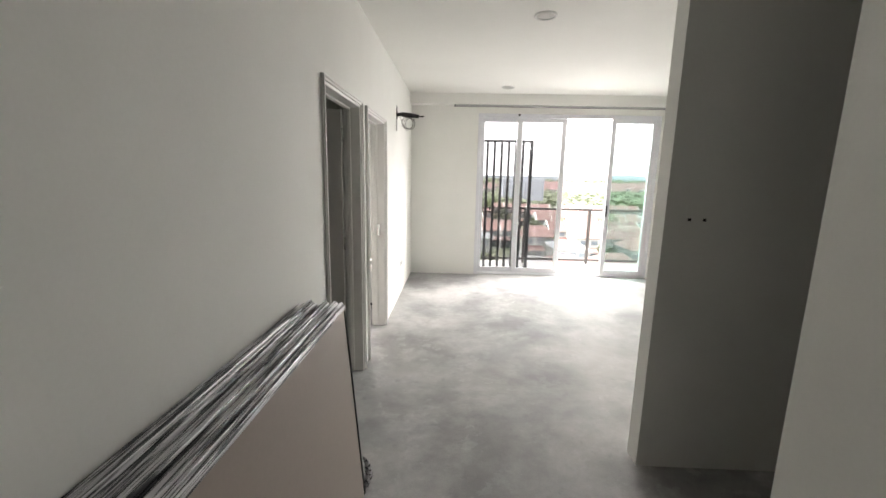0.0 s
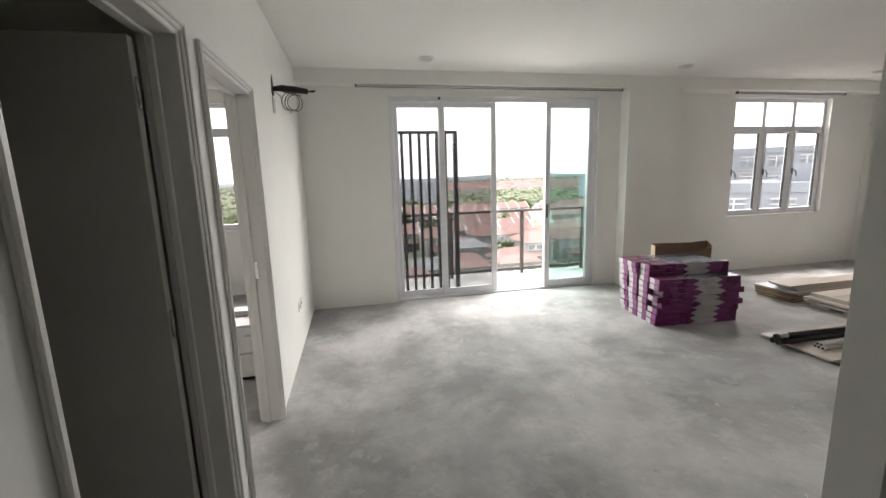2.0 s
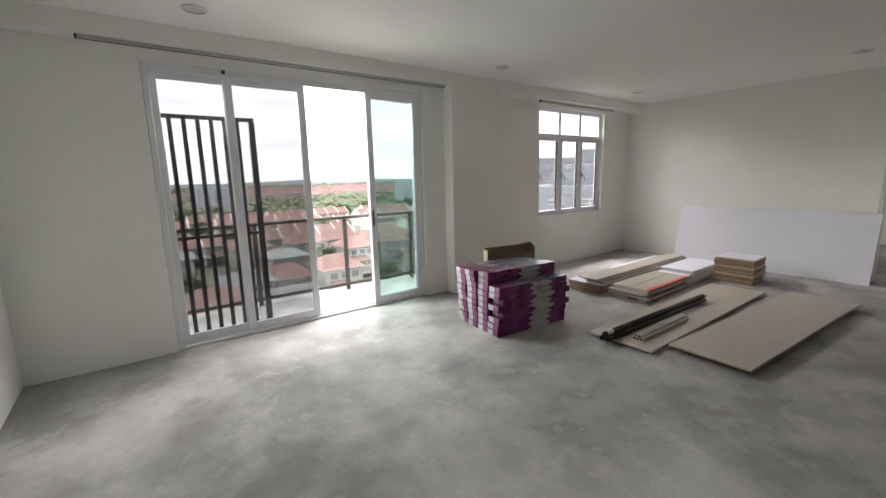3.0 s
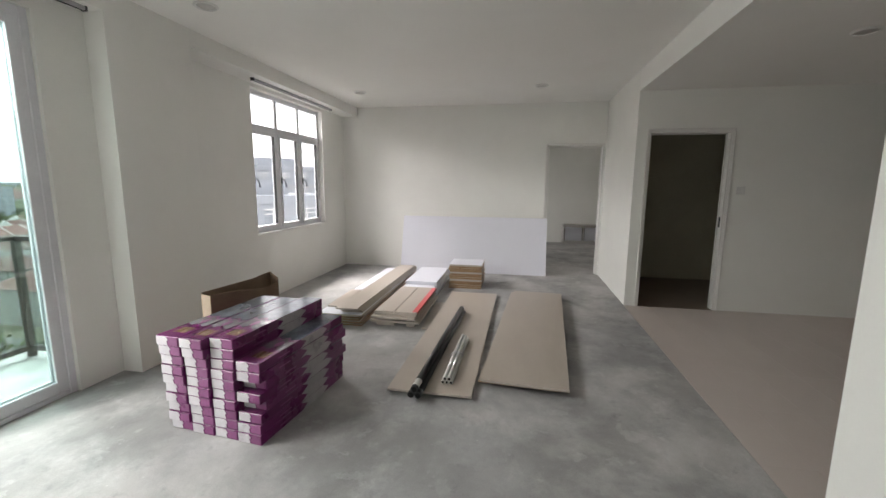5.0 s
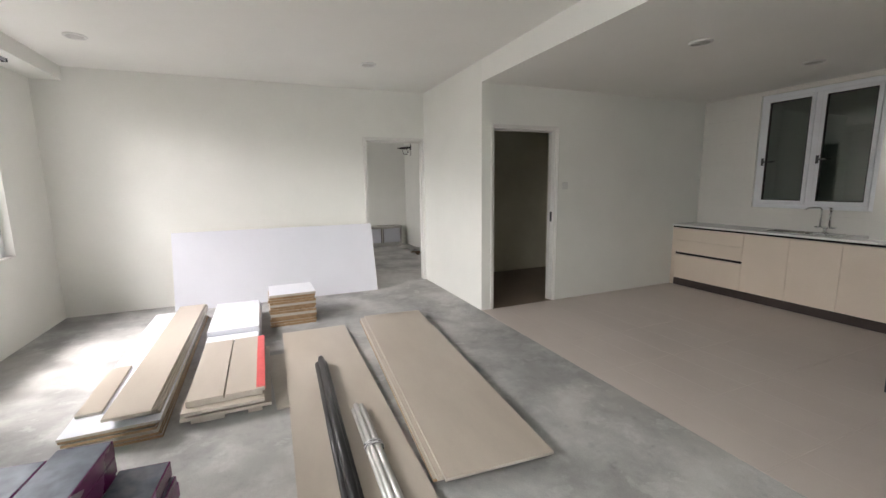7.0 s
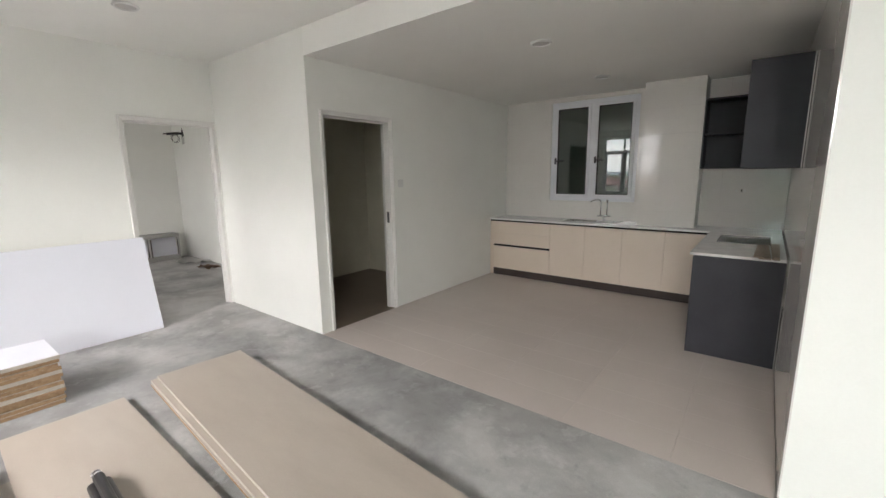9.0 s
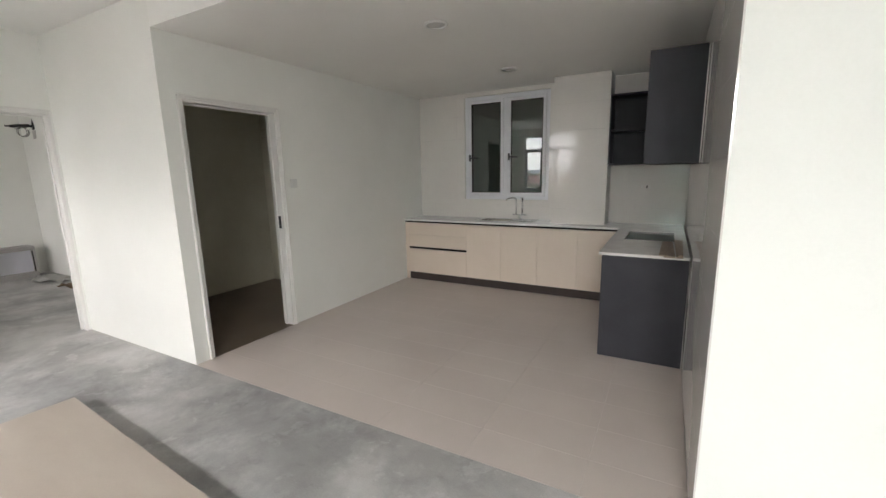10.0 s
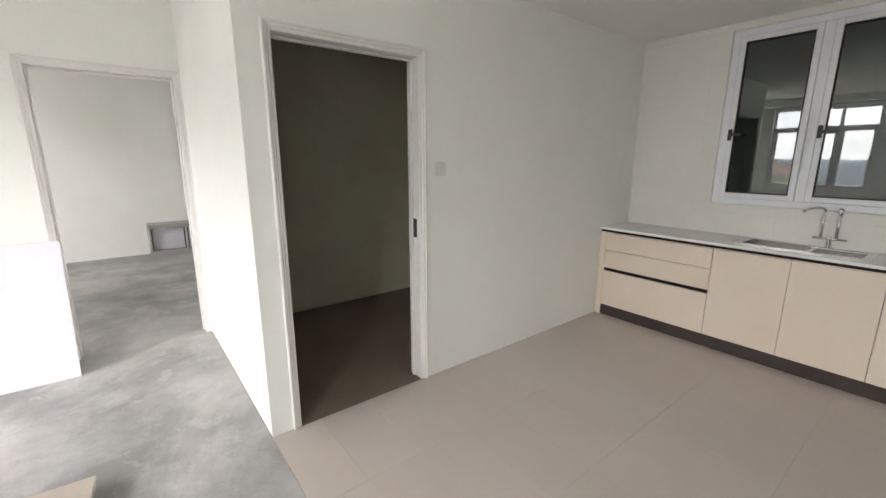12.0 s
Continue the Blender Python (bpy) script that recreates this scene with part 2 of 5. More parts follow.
# the film's glints and shaded folds are streaked into its base colour
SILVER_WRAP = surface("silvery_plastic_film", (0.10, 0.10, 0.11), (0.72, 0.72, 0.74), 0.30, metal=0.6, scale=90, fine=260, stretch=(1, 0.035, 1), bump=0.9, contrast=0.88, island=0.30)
SILVER_FOIL = surface("matt_silver_film", (0.50, 0.49, 0.47), (0.74, 0.73, 0.70), 0.34, metal=0.5, scale=14, fine=60, stretch=(0.3, 2, 2), bump=0.4)
WARM_GREY = surface("grey_brown_laminate", (0.37, 0.315, 0.275), (0.41, 0.352, 0.31), 0.35, scale=2, fine=60, bump=0.03)
PLINTH = surface("plinth_laminate", (0.050, 0.039, 0.036), (0.068, 0.054, 0.050), 0.6, scale=3, fine=60, bump=0.03, spec=0.2)
CABLE_WHITE = surface("white_cable", (0.55, 0.55, 0.53), (0.65, 0.65, 0.62), 0.5, scale=20, bump=0)
CABLE_DARK = surface("grey_cable", (0.10, 0.095, 0.09), (0.17, 0.16, 0.15), 0.5, scale=20, bump=0)
RUBBER = surface("black_foam", (0.02, 0.02, 0.02), (0.05, 0.05, 0.05), 0.9, scale=30, bump=0.2)
PLASTIC_WHITE = surface("white_plastic", (0.70, 0.70, 0.68), (0.76, 0.76, 0.74), 0.35, scale=10, bump=0)
LAMP_GREY = surface("unlit_diffuser", (0.50, 0.49, 0.47), (0.56, 0.55, 0.53), 0.5, scale=10, bump=0)
TAUPE = surface("taupe_board", (0.36, 0.345, 0.33), (0.42, 0.405, 0.39), 0.6, scale=4, bump=0.02)
STRIP_WOOD = surface("brown_wood_strip", (0.24, 0.185, 0.14), (0.34, 0.27, 0.21), 0.6, scale=8, fine=90, stretch=(4, 0.5, 4), bump=0.08)
PAPER = surface("paper_scrap", (0.66, 0.65, 0.62), (0.76, 0.75, 0.72), 0.9, scale=10, bump=0.1)
BALCONY_TILE = surface("balcony_tile", (0.54, 0.525, 0.51), (0.62, 0.605, 0.59), 0.45, scale=2, fine=60, bump=0.03, piece=0.03)
PANE_CLEAR = glass("clear_glass", (0.83, 0.825, 0.83))
PANE_SLIDE = glass("grey_tinted_glass", (0.58, 0.585, 0.59))
PANE_TEAL = glass("green_tinted_glass", (0.75, 0.81, 0.80))
PANE_RAIL = glass("balustrade_glass", (0.94, 0.97, 0.965))
PANE_DARK = glass("dark_tinted_glass", (0.38, 0.49, 0.445), 0.01, 2.3)
GRASS = surface("ground_green", (0.09, 0.11, 0.055), (0.20, 0.19, 0.14), 0.95, scale=0.03, fine=0.5, bump=0.0)
ASPHALT = surface("asphalt", (0.15, 0.15, 0.15), (0.21, 0.21, 0.205), 0.9, scale=0.2, fine=8, bump=0.0)
ROOF_RED = surface("red_clay_tiles", (0.17, 0.088, 0.08), (0.24, 0.145, 0.132), 0.8, scale=0.5, fine=6, bump=0.1, piece=0.25)
ROOF_GREY = surface("grey_roof_sheet", (0.17, 0.17, 0.18), (0.25, 0.25, 0.26), 0.6, scale=0.5, fine=6, bump=0.1, piece=0.2)
HOUSE_WALL = surface("house_render", (0.33, 0.325, 0.31), (0.41, 0.40, 0.385), 0.85, scale=0.6, fine=8, bump=0.05, piece=0.15)
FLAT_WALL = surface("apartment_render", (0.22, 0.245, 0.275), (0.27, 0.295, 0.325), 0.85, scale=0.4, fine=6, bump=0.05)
# skyline blocks: blue aerial haze painted into the wall colour
HAZY_WALL = surface("hazed_render", (0.40, 0.43, 0.50), (0.46, 0.49, 0.56), 0.85, scale=0.3, fine=5, bump=0.0)
# paler copy of the red roofs, distance haze mixed into the colour
HAZED_ROOF = surface("hazed_roofs", (0.235, 0.15, 0.145), (0.28, 0.19, 0.18), 0.9, scale=0.05, fine=0.6, bump=0, island=0.15)
FAR_WINDOW = surface("dark_window", (0.13, 0.15, 0.175), (0.20, 0.225, 0.25), 0.15, scale=2, bump=0)
BARK = surface("bark", (0.06, 0.045, 0.03), (0.11, 0.085, 0.06), 0.95, scale=4, bump=0.3)
LEAVES = surface("leaves", (0.065, 0.095, 0.032), (0.125, 0.155, 0.06), 0.7, scale=1.5, fine=6, bump=0, island=0.35)
# woods paled, hills blued: distance haze is put into the base colour
HAZED_WOODS = surface("far_woods", (0.125, 0.15, 0.095), (0.18, 0.20, 0.135), 0.95, scale=0.006, fine=0.05, bump=0, island=0.10)
HAZED_HILLS = surface("hazed_hills", (0.36, 0.40, 0.45), (0.41, 0.45, 0.50), 1.0, scale=0.004, fine=0.05, bump=0)
BLUE_TANK = surface("blue_tank", (0.03, 0.14, 0.34), (0.05, 0.19, 0.42), 0.4, scale=2, bump=0)


# ---- building helpers ----
def add_box(bm, x0, x1, y0, y1, z0, z1, bevel=0.0):
    """A box in bm, with small rounded edges if bevel is given."""
    vs = [bm.verts.new((x, y, z)) for x in (x0, x1) for y in (y0, y1) for z in (z0, z1)]
    fs = [bm.faces.new([vs[i] for i in f]) for f in ((0, 1, 3, 2), (4, 6, 7, 5), (0, 4, 5, 1), (2, 3, 7, 6), (0, 2, 6, 4), (1, 5, 7, 3))]
    if bevel:
        edges = list({e for f in fs for e in f.edges})
        bmesh.ops.bevel(bm, geom=edges, offset=bevel, segments=1, profile=0.7, affect="EDGES")
    return bm


def box(x0, x1, y0, y1, z0, z1, bevel=0.0):
    return add_box(bmesh.new(), x0, x1, y0, y1, z0, z1, bevel)


def tube(points, radius, sides=10, cap=True):
    """A round tube along points."""
    bm = bmesh.new()
    pts = [Vector(p) for p in points]
    rings = []
    for i, p in enumerate(pts):
        d = (pts[min(i + 1, len(pts) - 1)] - pts[max(i - 1, 0)]).normalized()
        side = d.orthogonal().normalized() if not rings else (rings[-1][1] - d * rings[-1][1].dot(d)).normalized()
        up = d.cross(side)
        r = radius[i] if isinstance(radius, (list, tuple)) else radius
        ring = [bm.verts.new(p + r * (math.cos(2 * math.pi * k / sides) * side + math.sin(2 * math.pi * k / sides) * up)) for k in range(sides)]
        rings.append((ring, side))
    for (a, _), (b, _) in zip(rings, rings[1:]):
        for k in range(sides):
            f = bm.faces.new((a[k], a[(k + 1) % sides], b[(k + 1) % sides], b[k]))
            f.smooth = True
    if cap:
        bm.faces.new(rings[0][0][::-1])
        bm.faces.new(rings[-1][0])
    return bm


def lathe(profile, sides=24):
    """A turned body from (radius, height) pairs."""
    bm = bmesh.new()
    rings = [[bm.verts.new((r * math.cos(2 * math.pi * k / sides), r * math.sin(2 * math.pi * k / sides), z)) for k in range(sides)] for r, z in profile]
    for a, b in zip(rings, rings[1:]):
        for k in range(sides):
            bm.faces.new((a[k], a[(k + 1) % sides], b[(k + 1) % sides], b[k]))
    bm.faces.new(rings[0][::-1])
    bm.faces.new(rings[-1])
    return bm


def prism(outline, depth, axis="y"):
    """A flat outline of (a, b) pairs in the plane across axis, depth thick towards minus axis."""
    bm = bmesh.new()
    put = {"y": lambda a, b, d: (a, -d, b), "x": lambda a, b, d: (-d, a, b), "z": lambda a, b, d: (a, b, d)}[axis]
    front = [bm.verts.new(put(a, b, depth)) for a, b in outline]
    back = [bm.verts.new(put(a, b, 0)) for a, b in outline]
    bm.faces.new(front)
    bm.faces.new(back[::-1])
    n = len(outline)
    for k in range(n):
        bm.faces.new((front[k], back[k], back[(k + 1) % n], front[(k + 1) % n]))
    bmesh.ops.recalc_face_normals(bm, faces=bm.faces)
    return bm


def mesh_of(name, bm, material):
    bmesh.ops.recalc_face_normals(bm, faces=bm.faces)
    me = bpy.data.meshes.new(name)
    bm.to_mesh(me)
    bm.free()
    me.materials.append(material)
    return me


def part(name, bm, material, parent, label=""):
    """One mesh under a thing or a part, in its coordinates."""
    ob = new(name, mesh_of(name, bm, material))
    ob.parent = parent
    if label:
        ob["label"] = label
    return ob


def thing(name, m, label, category, group=""):
    """An empty at a thing's base, to parent its parts."""
    ob = new(name)
    ob.matrix_world = m
    return tagged(ob, label, category, group)


def solid(name, bm, material, label, category, kind="", group="", m=None):
    ob = new(name, mesh_of(name, bm, material))
    if m is not None:
        ob.matrix_world = m
    return tagged(ob, label, category, group, kind)


def wall(name, axis, t0, t1, a0, a1, z0, z1, holes=(), material=None, label="white painted plaster wall"):
    """A wall t0..t1 thick, a0..a1 long, with openings (a0, a1, z0, z1) through it. axis: the one it is thin along."""
    holes = [(h[0], h[1], h[2] or -0.1, h[3]) for h in holes]
    cuts_a = sorted({a0, a1, *(v for h in holes for v in h[:2])})
    z0 = z0 or -0.1
    cuts_z = sorted({z0, z1, *(v for h in holes for v in h[2:])})
    bm = bmesh.new()
    for p, q in zip(cuts_a, cuts_a[1:]):
        run = []
        for r, s in zip(cuts_z, cuts_z[1:]):
            if any(h[0] - 1e-6 <= p and q <= h[1] + 1e-6 and h[2] - 1e-6 <= r and s <= h[3] + 1e-6 for h in holes):
                continue
            if run and abs(run[-1][1] - r) < 1e-6:
                run[-1][1] = s
            else:
                run.append([r, s])
        for r, s in run:
            add_box(bm, *((t0, t1, p, q) if axis == "x" else (p, q, t0, t1)), r, s)
    return solid(name, bm, material or PLASTER, label, "wall", "structure")


# ---- the flat: walls, floors, ceilings ----
LEFT, NORTH, EAST = -0.38, 7.06, 8.25
COL_X, COL_Y, KIT_X, KIT_BACK = 6.46, 2.74, 3.015, -0.83
CEIL, KCEIL = 2.77, 2.54
BAY = 7.17

wall("wall_west", "x", LEFT - 0.12, LEFT, -1.2, 8.1, 0, CEIL, [(2.781, 3.659, 0, 2.092), (3.841, 4.679, 0, 2.092)])
wall("wall_north", "y", NORTH, 7.20, LEFT, 4.50, 0, CEIL, [(0.645, 3.41, 0, 2.52)])
wall("wall_north_east", "y", BAY, BAY + 0.14, 4.50, 8.37, 0, CEIL, [(5.69, 7.46, 0.835, 2.575)])
wall("wall_east", "x", EAST, EAST + 0.12, COL_Y - 0.12, BAY, 0, CEIL, [(2.756, 3.644, 0, 2.112)])
wall("wall_south_east", "y", COL_Y - 0.12, COL_Y, COL_X, EAST, 0, CEIL)
wall("wall_kitchen_west", "x", COL_X, COL_X + 0.12, KIT_BACK - 0.12, COL_Y - 0.12, 0, CEIL, [(1.721, 2.609, 0, 2.094)])
wall("wall_kitchen_south", "y", KIT_BACK - 0.12, KIT_BACK, KIT_X - 0.12, COL_X, 0, CEIL, [(4.555, 5.735, 1.115, 2.485)])
wall("wall_kitchen_east", "x", KIT_X - 0.12, KIT_X - 0.008, KIT_BACK, COL_Y, 0, CEIL)
wall("wall_entry", "y", COL_Y - 0.12, COL_Y, 1.40, KIT_X - 0.12, 0, CEIL)
wall("wall_corridor", "x", 1.43, 1.55, -1.2, 1.76, 0, CEIL)
wall("wall_south", "y", -1.32, -1.2, LEFT - 0.12, KIT_X - 0.12, 0, CEIL)
wall("wall_recess", "x", KIT_X - 0.24, KIT_X - 0.12, -1.2, COL_Y - 0.12, 0, CEIL)
solid("wall_pier", box(3.735, 4.50, 6.89, NORTH - 0.002, 0, 2.62), PLASTER, "white painted pier beside the balcony door", "wall", "structure")
solid("wall_bulkhead", box(4.502, EAST, 6.89, BAY - 0.002, 2.62, CEIL), PLASTER, "white painted bulkhead over the window", "wall", "structure")
solid("wall_bulkhead", box(LEFT, 4.50, 6.89, NORTH - 0.002, 2.62, CEIL), PLASTER, "white painted bulkhead along the window wall", "wall", "structure")
solid("wall_kitchen_pier", box(3.82, 4.44, KIT_BACK + 0.002, -0.518, 0, KCEIL), PLASTER, "white tiled pier in the kitchen", "wall", "structure")
# rooms beyond the doors
wall("wall_store_south", "y", 0.38, 0.50, COL_X + 0.12, EAST + 0.12, 0, CEIL, (), SHADED_PLASTER, "wall of an unlit room, paint colour darkened for its shade")
wall("wall_store_east", "x", EAST, EAST + 0.12, 0.50, COL_Y - 0.12, 0, CEIL, (), SHADED_PLASTER, "wall of an unlit room, paint colour darkened for its shade")
wall("wall_bath_south", "y", 1.40, 1.52, -2.5, LEFT - 0.12, 0, CEIL, (), SHADED_PLASTER, "wall of an unlit room, paint colour darkened for its shade")
wall("wall_bath_west", "x", -2.62, -2.50, 1.40, 3.70, 0, CEIL, (), SHADED_PLASTER, "wall of an unlit room, paint colour darkened for its shade")
wall("wall_bedroom_south", "y", 3.70, 3.80, -4.1, LEFT - 0.12, 0, CEIL)
wall("wall_bedroom_west", "x", -4.22, -4.10, 3.70, 8.22, 0, CEIL)
wall("wall_bedroom_north", "y", 8.10, 8.22, -4.1, LEFT, 0, CEIL, [(-2.83, -1.26, 0.905, 2.60)])
wall("wall_far_room_east", "x", 12.20, 12.32, 1.66, 6.72, 0, CEIL)
wall("wall_far_room_south", "y", 1.66, 1.78, EAST + 0.12, 12.20, 0, CEIL)
wall("wall_far_room_north", "y", 6.60, 6.72, EAST + 0.12, 12.20, 0, CEIL, [(9.4, 11.2, 0.85, 2.57)])
wall("wall_yard_south", "y", -2.72, -2.60, 3.0, COL_X + 0.12, 0, CEIL)
wall("wall_yard_east", "x", 2.88, 3.0, -2.72, KIT_BACK - 0.12, 0, CEIL)
wall("wall_yard_west", "x", COL_X, COL_X + 0.12, -2.60, KIT_BACK - 0.12, 0, CEIL)

solid("floor_living", box(-4.22, 12.32, 2.745, 8.22, -0.25, 0), CONCRETE, "bare grey cement screed floor with pale dusty patches", "floor", "structure")
solid("floor_corridor", box(LEFT - 0.12, KIT_X - 0.12, -1.32, 2.745, -0.25, 0), CONCRETE, "bare grey cement screed floor of the corridor", "floor", "structure")
solid("floor_bath", box(-2.62, LEFT - 0.12, 1.40, 2.745, -0.25, 0), CONCRETE, "bare grey floor of the dark room", "floor", "structure")
solid("floor_far_room", box(EAST, 12.32, 1.66, 2.745, -0.25, 0), CONCRETE, "bare grey cement screed floor of the far room", "floor", "structure")
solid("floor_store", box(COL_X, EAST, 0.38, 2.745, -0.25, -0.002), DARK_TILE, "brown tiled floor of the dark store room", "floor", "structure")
kitchen_floor = solid("floor_kitchen", box(KIT_X - 0.12, COL_X, KIT_BACK - 0.12, 2.745, -0.25, -0.006), GROUT, "grey-beige tiled kitchen floor", "floor", "structure")
solid("floor_yard", box(2.88, COL_X + 0.12, -2.72, KIT_BACK - 0.12, -0.25, -0.02), GROUT, "floor of the yard behind the kitchen", "floor", "structure")
solid("ceiling", box(-4.22, 12.32, -2.72, 7.20, CEIL, CEIL + 0.15), CEILING, "plain white painted ceiling", "ceiling", "structure")
solid("ceiling_bedroom", box(-4.22, LEFT, 7.20, 8.22, CEIL, CEIL + 0.15), CEILING, "plain white painted bedroom ceiling", "ceiling", "structure")
solid("ceiling_kitchen", box(KIT_X - 0.008, COL_X, KIT_BACK, COL_Y, KCEIL, CEIL - 0.002), CEILING, "lower white kitchen ceiling with a white upstand", "ceiling", "structure")


# ---- door frames and doors ----
def door_frame(name, axis, face, depth, a0, a1, head, label, trims=("near", "far"), back=True):
    """A white door lining with moulded architraves round an opening a0..a1 in a wall that runs from face inwards by depth (signed)."""
    m = thing(name, pose(0, 0, 0), label, "door frame")
    m["kind"] = "structure"
    s = 1 if depth > 0 else -1
    at = (lambda t0, t1, p, q, z0, z1: box(min(t0, t1), max(t0, t1), p, q, z0, z1, 0.004)) if axis == "x" else (lambda t0, t1, p, q, z0, z1: box(p, q, min(t0, t1), max(t0, t1), z0, z1, 0.004))
    t0, t1 = face - s * 0.004, face + depth + s * 0.004
    part("jamb", at(t0, t1, a0 + 0.001, a0 + 0.03, 0, head), TRIM, m)
    part("jamb", at(t0, t1, a1 - 0.03, a1 - 0.001, 0, head), TRIM, m)
    part("head_jamb", at(t0, t1, a0 + 0.03, a1 - 0.03, head - 0.03, head - 0.001), TRIM, m)
    mid = face + depth * 0.55
    for p, q in ((a0 + 0.03, a0 + 0.042), (a1 - 0.042, a1 - 0.03)):
        part("door_stop", at(mid, mid + depth * 0.25, p, q, 0, head - 0.042), TRIM, m)
    part("door_stop", at(mid, mid + depth * 0.25, a0 + 0.03, a1 - 0.03, head - 0.042, head - 0.03), TRIM, m)
    faces = [(face, -s)] + ([(face + depth, s)] if back else [])
    for f, out in faces:
        w = 0.030
        if "near" in trims:
            part("architrave", at(f, f + out * 0.014, a0 - w + 0.012, a0 + 0.012, 0, head + w - 0.012), TRIM, m)
            part("moulding", at(f + out * 0.012, f + out * 0.022, a0 - w + 0.012, a0 - w + 0.028, 0, head + w - 0.012), TRIM, m)
        if "far" in trims:
            part("architrave", at(f, f + out * 0.014, a1 - 0.012, a1 + w - 0.012, 0, head + w - 0.012), TRIM, m)
            part("moulding", at(f + out * 0.012, f + out * 0.022, a1 + w - 0.028, a1 + w - 0.012, 0, head + w - 0.012), TRIM, m)
        part("head_architrave", at(f, f + out * 0.014, a0 + 0.013, a1 - 0.013, head - 0.012, head + w - 0.012), TRIM, m)
        part("head_moulding", at(f + out * 0.012, f + out * 0.022, a0 - w + 0.03, a1 + w - 0.03, head + w - 0.028, head + w - 0.012), TRIM, m)
    return m


door_frame("door_1", "x", LEFT, -0.12, 2.781, 3.659, 2.092, "white moulded timber door frame of the dark room")
f2 = door_frame("door_2", "x", LEFT, -0.12, 3.841, 4.679, 2.092, "white moulded timber door frame of the bedroom")
part("strike_plate", box(LEFT - 0.075, LEFT - 0.045, 4.643, 4.647, 0.97, 1.08, 0.0), STEEL, f2)
door_frame("door_3", "x", EAST, 0.12, 2.756, 3.644, 2.112, "white timber frame of an open doorway to a further room", ("far",))
f4 = door_frame("door_4", "x", COL_X, 0.12, 1.721, 2.609, 2.094, "white moulded timber door frame of the dark store room")
part("strike_plate", box(COL_X + 0.03, COL_X + 0.06, 1.752, 1.758, 0.99, 1.11, 0.0), BLACK_METAL, f4)

leaf = thing("door_leaf", pose(LEFT - 0.115, 3.592, 0.012), "grey-white flush door standing open into the dark room", "door")
part("panel", box(-0.755, -0.008, -0.02, 0.018, 0, 2.03, 0.002), DOOR_PAINT, leaf)
for z in (0.22, 1.05, 1.85):
    part("hinge", tube([(0.0, -0.012, z - 0.05), (0.0, -0.012, z + 0.05)], 0.006, 8), STEEL, leaf)


# ---- windows ----
def bars(name_m, frame_boxes, material):
    for n, b in frame_boxes:
        part(n, box(*b, 0.004), material, name_m)


def sliding_door():
    y0, y1 = 7.085, 7.175
    x0, x1, top = 0.645, 3.41, 2.52
    s = thing("sliding_door", pose(0, 0, 0), "white aluminium sliding balcony door, slid half open", "sliding door")
    s["kind"] = "structure"
    bars(s, [("side_frame", (x0 + 0.001, x0 + 0.05, y0, y1, 0.0, top - 0.001)), ("side_frame", (x1 - 0.05, x1 - 0.001, y0, y1, 0.0, top - 0.001)),
             ("head_frame", (x0 + 0.05, x1 - 0.05, y0, y1, top - 0.06, top - 0.001)), ("sill_track", (x0 + 0.05, x1 - 0.05, y0, y1, 0.001, 0.03)),
             ("track_rib", (x0 + 0.05, x1 - 0.05, y0 + 0.028, y0 + 0.034, 0.026, 0.042)), ("track_rib", (x0 + 0.05, x1 - 0.05, y0 + 0.058, y0 + 0.064, 0.026, 0.042))], ALU_WHITE)

    def panel(a, b, ya, pane, lock):
        p = part("sash", box(a, a + 0.072, ya, ya + 0.024, 0.034, top - 0.05, 0.003), ALU_WHITE, s)
        for bx in ((b - 0.072, b, ya, ya + 0.024, 0.034, top - 0.05), (a + 0.072, b - 0.072, ya, ya + 0.024, 0.034, 0.112), (a + 0.072, b - 0.072, ya, ya + 0.024, top - 0.12, top - 0.05)):
            part("sash_rail", box(*bx, 0.003), ALU_WHITE, p)
        part("pane", box(a + 0.068, b - 0.068, ya + 0.009, ya + 0.014, 0.108, top - 0.116), pane, p)
        if lock:
            part("latch", box(lock, lock + 0.02, ya - 0.012, ya - 0.0005, 0.98, 1.16, 0.003), BLACK_METAL, p)

    panel(0.68, 1.325, 7.148, PANE_SLIDE, 0)
    panel(1.26, 2.005, 7.120, PANE_SLIDE, 0)
    panel(2.685, 3.375, 7.148, PANE_TEAL, 0)
    panel(2.672, 3.362, 7.092, PANE_TEAL, 2.69)
    part("head_catch", box(1.25, 1.28, 7.07, 7.09, top - 0.035, top - 0.005, 0.003), BLACK_METAL, s)


sliding_door()


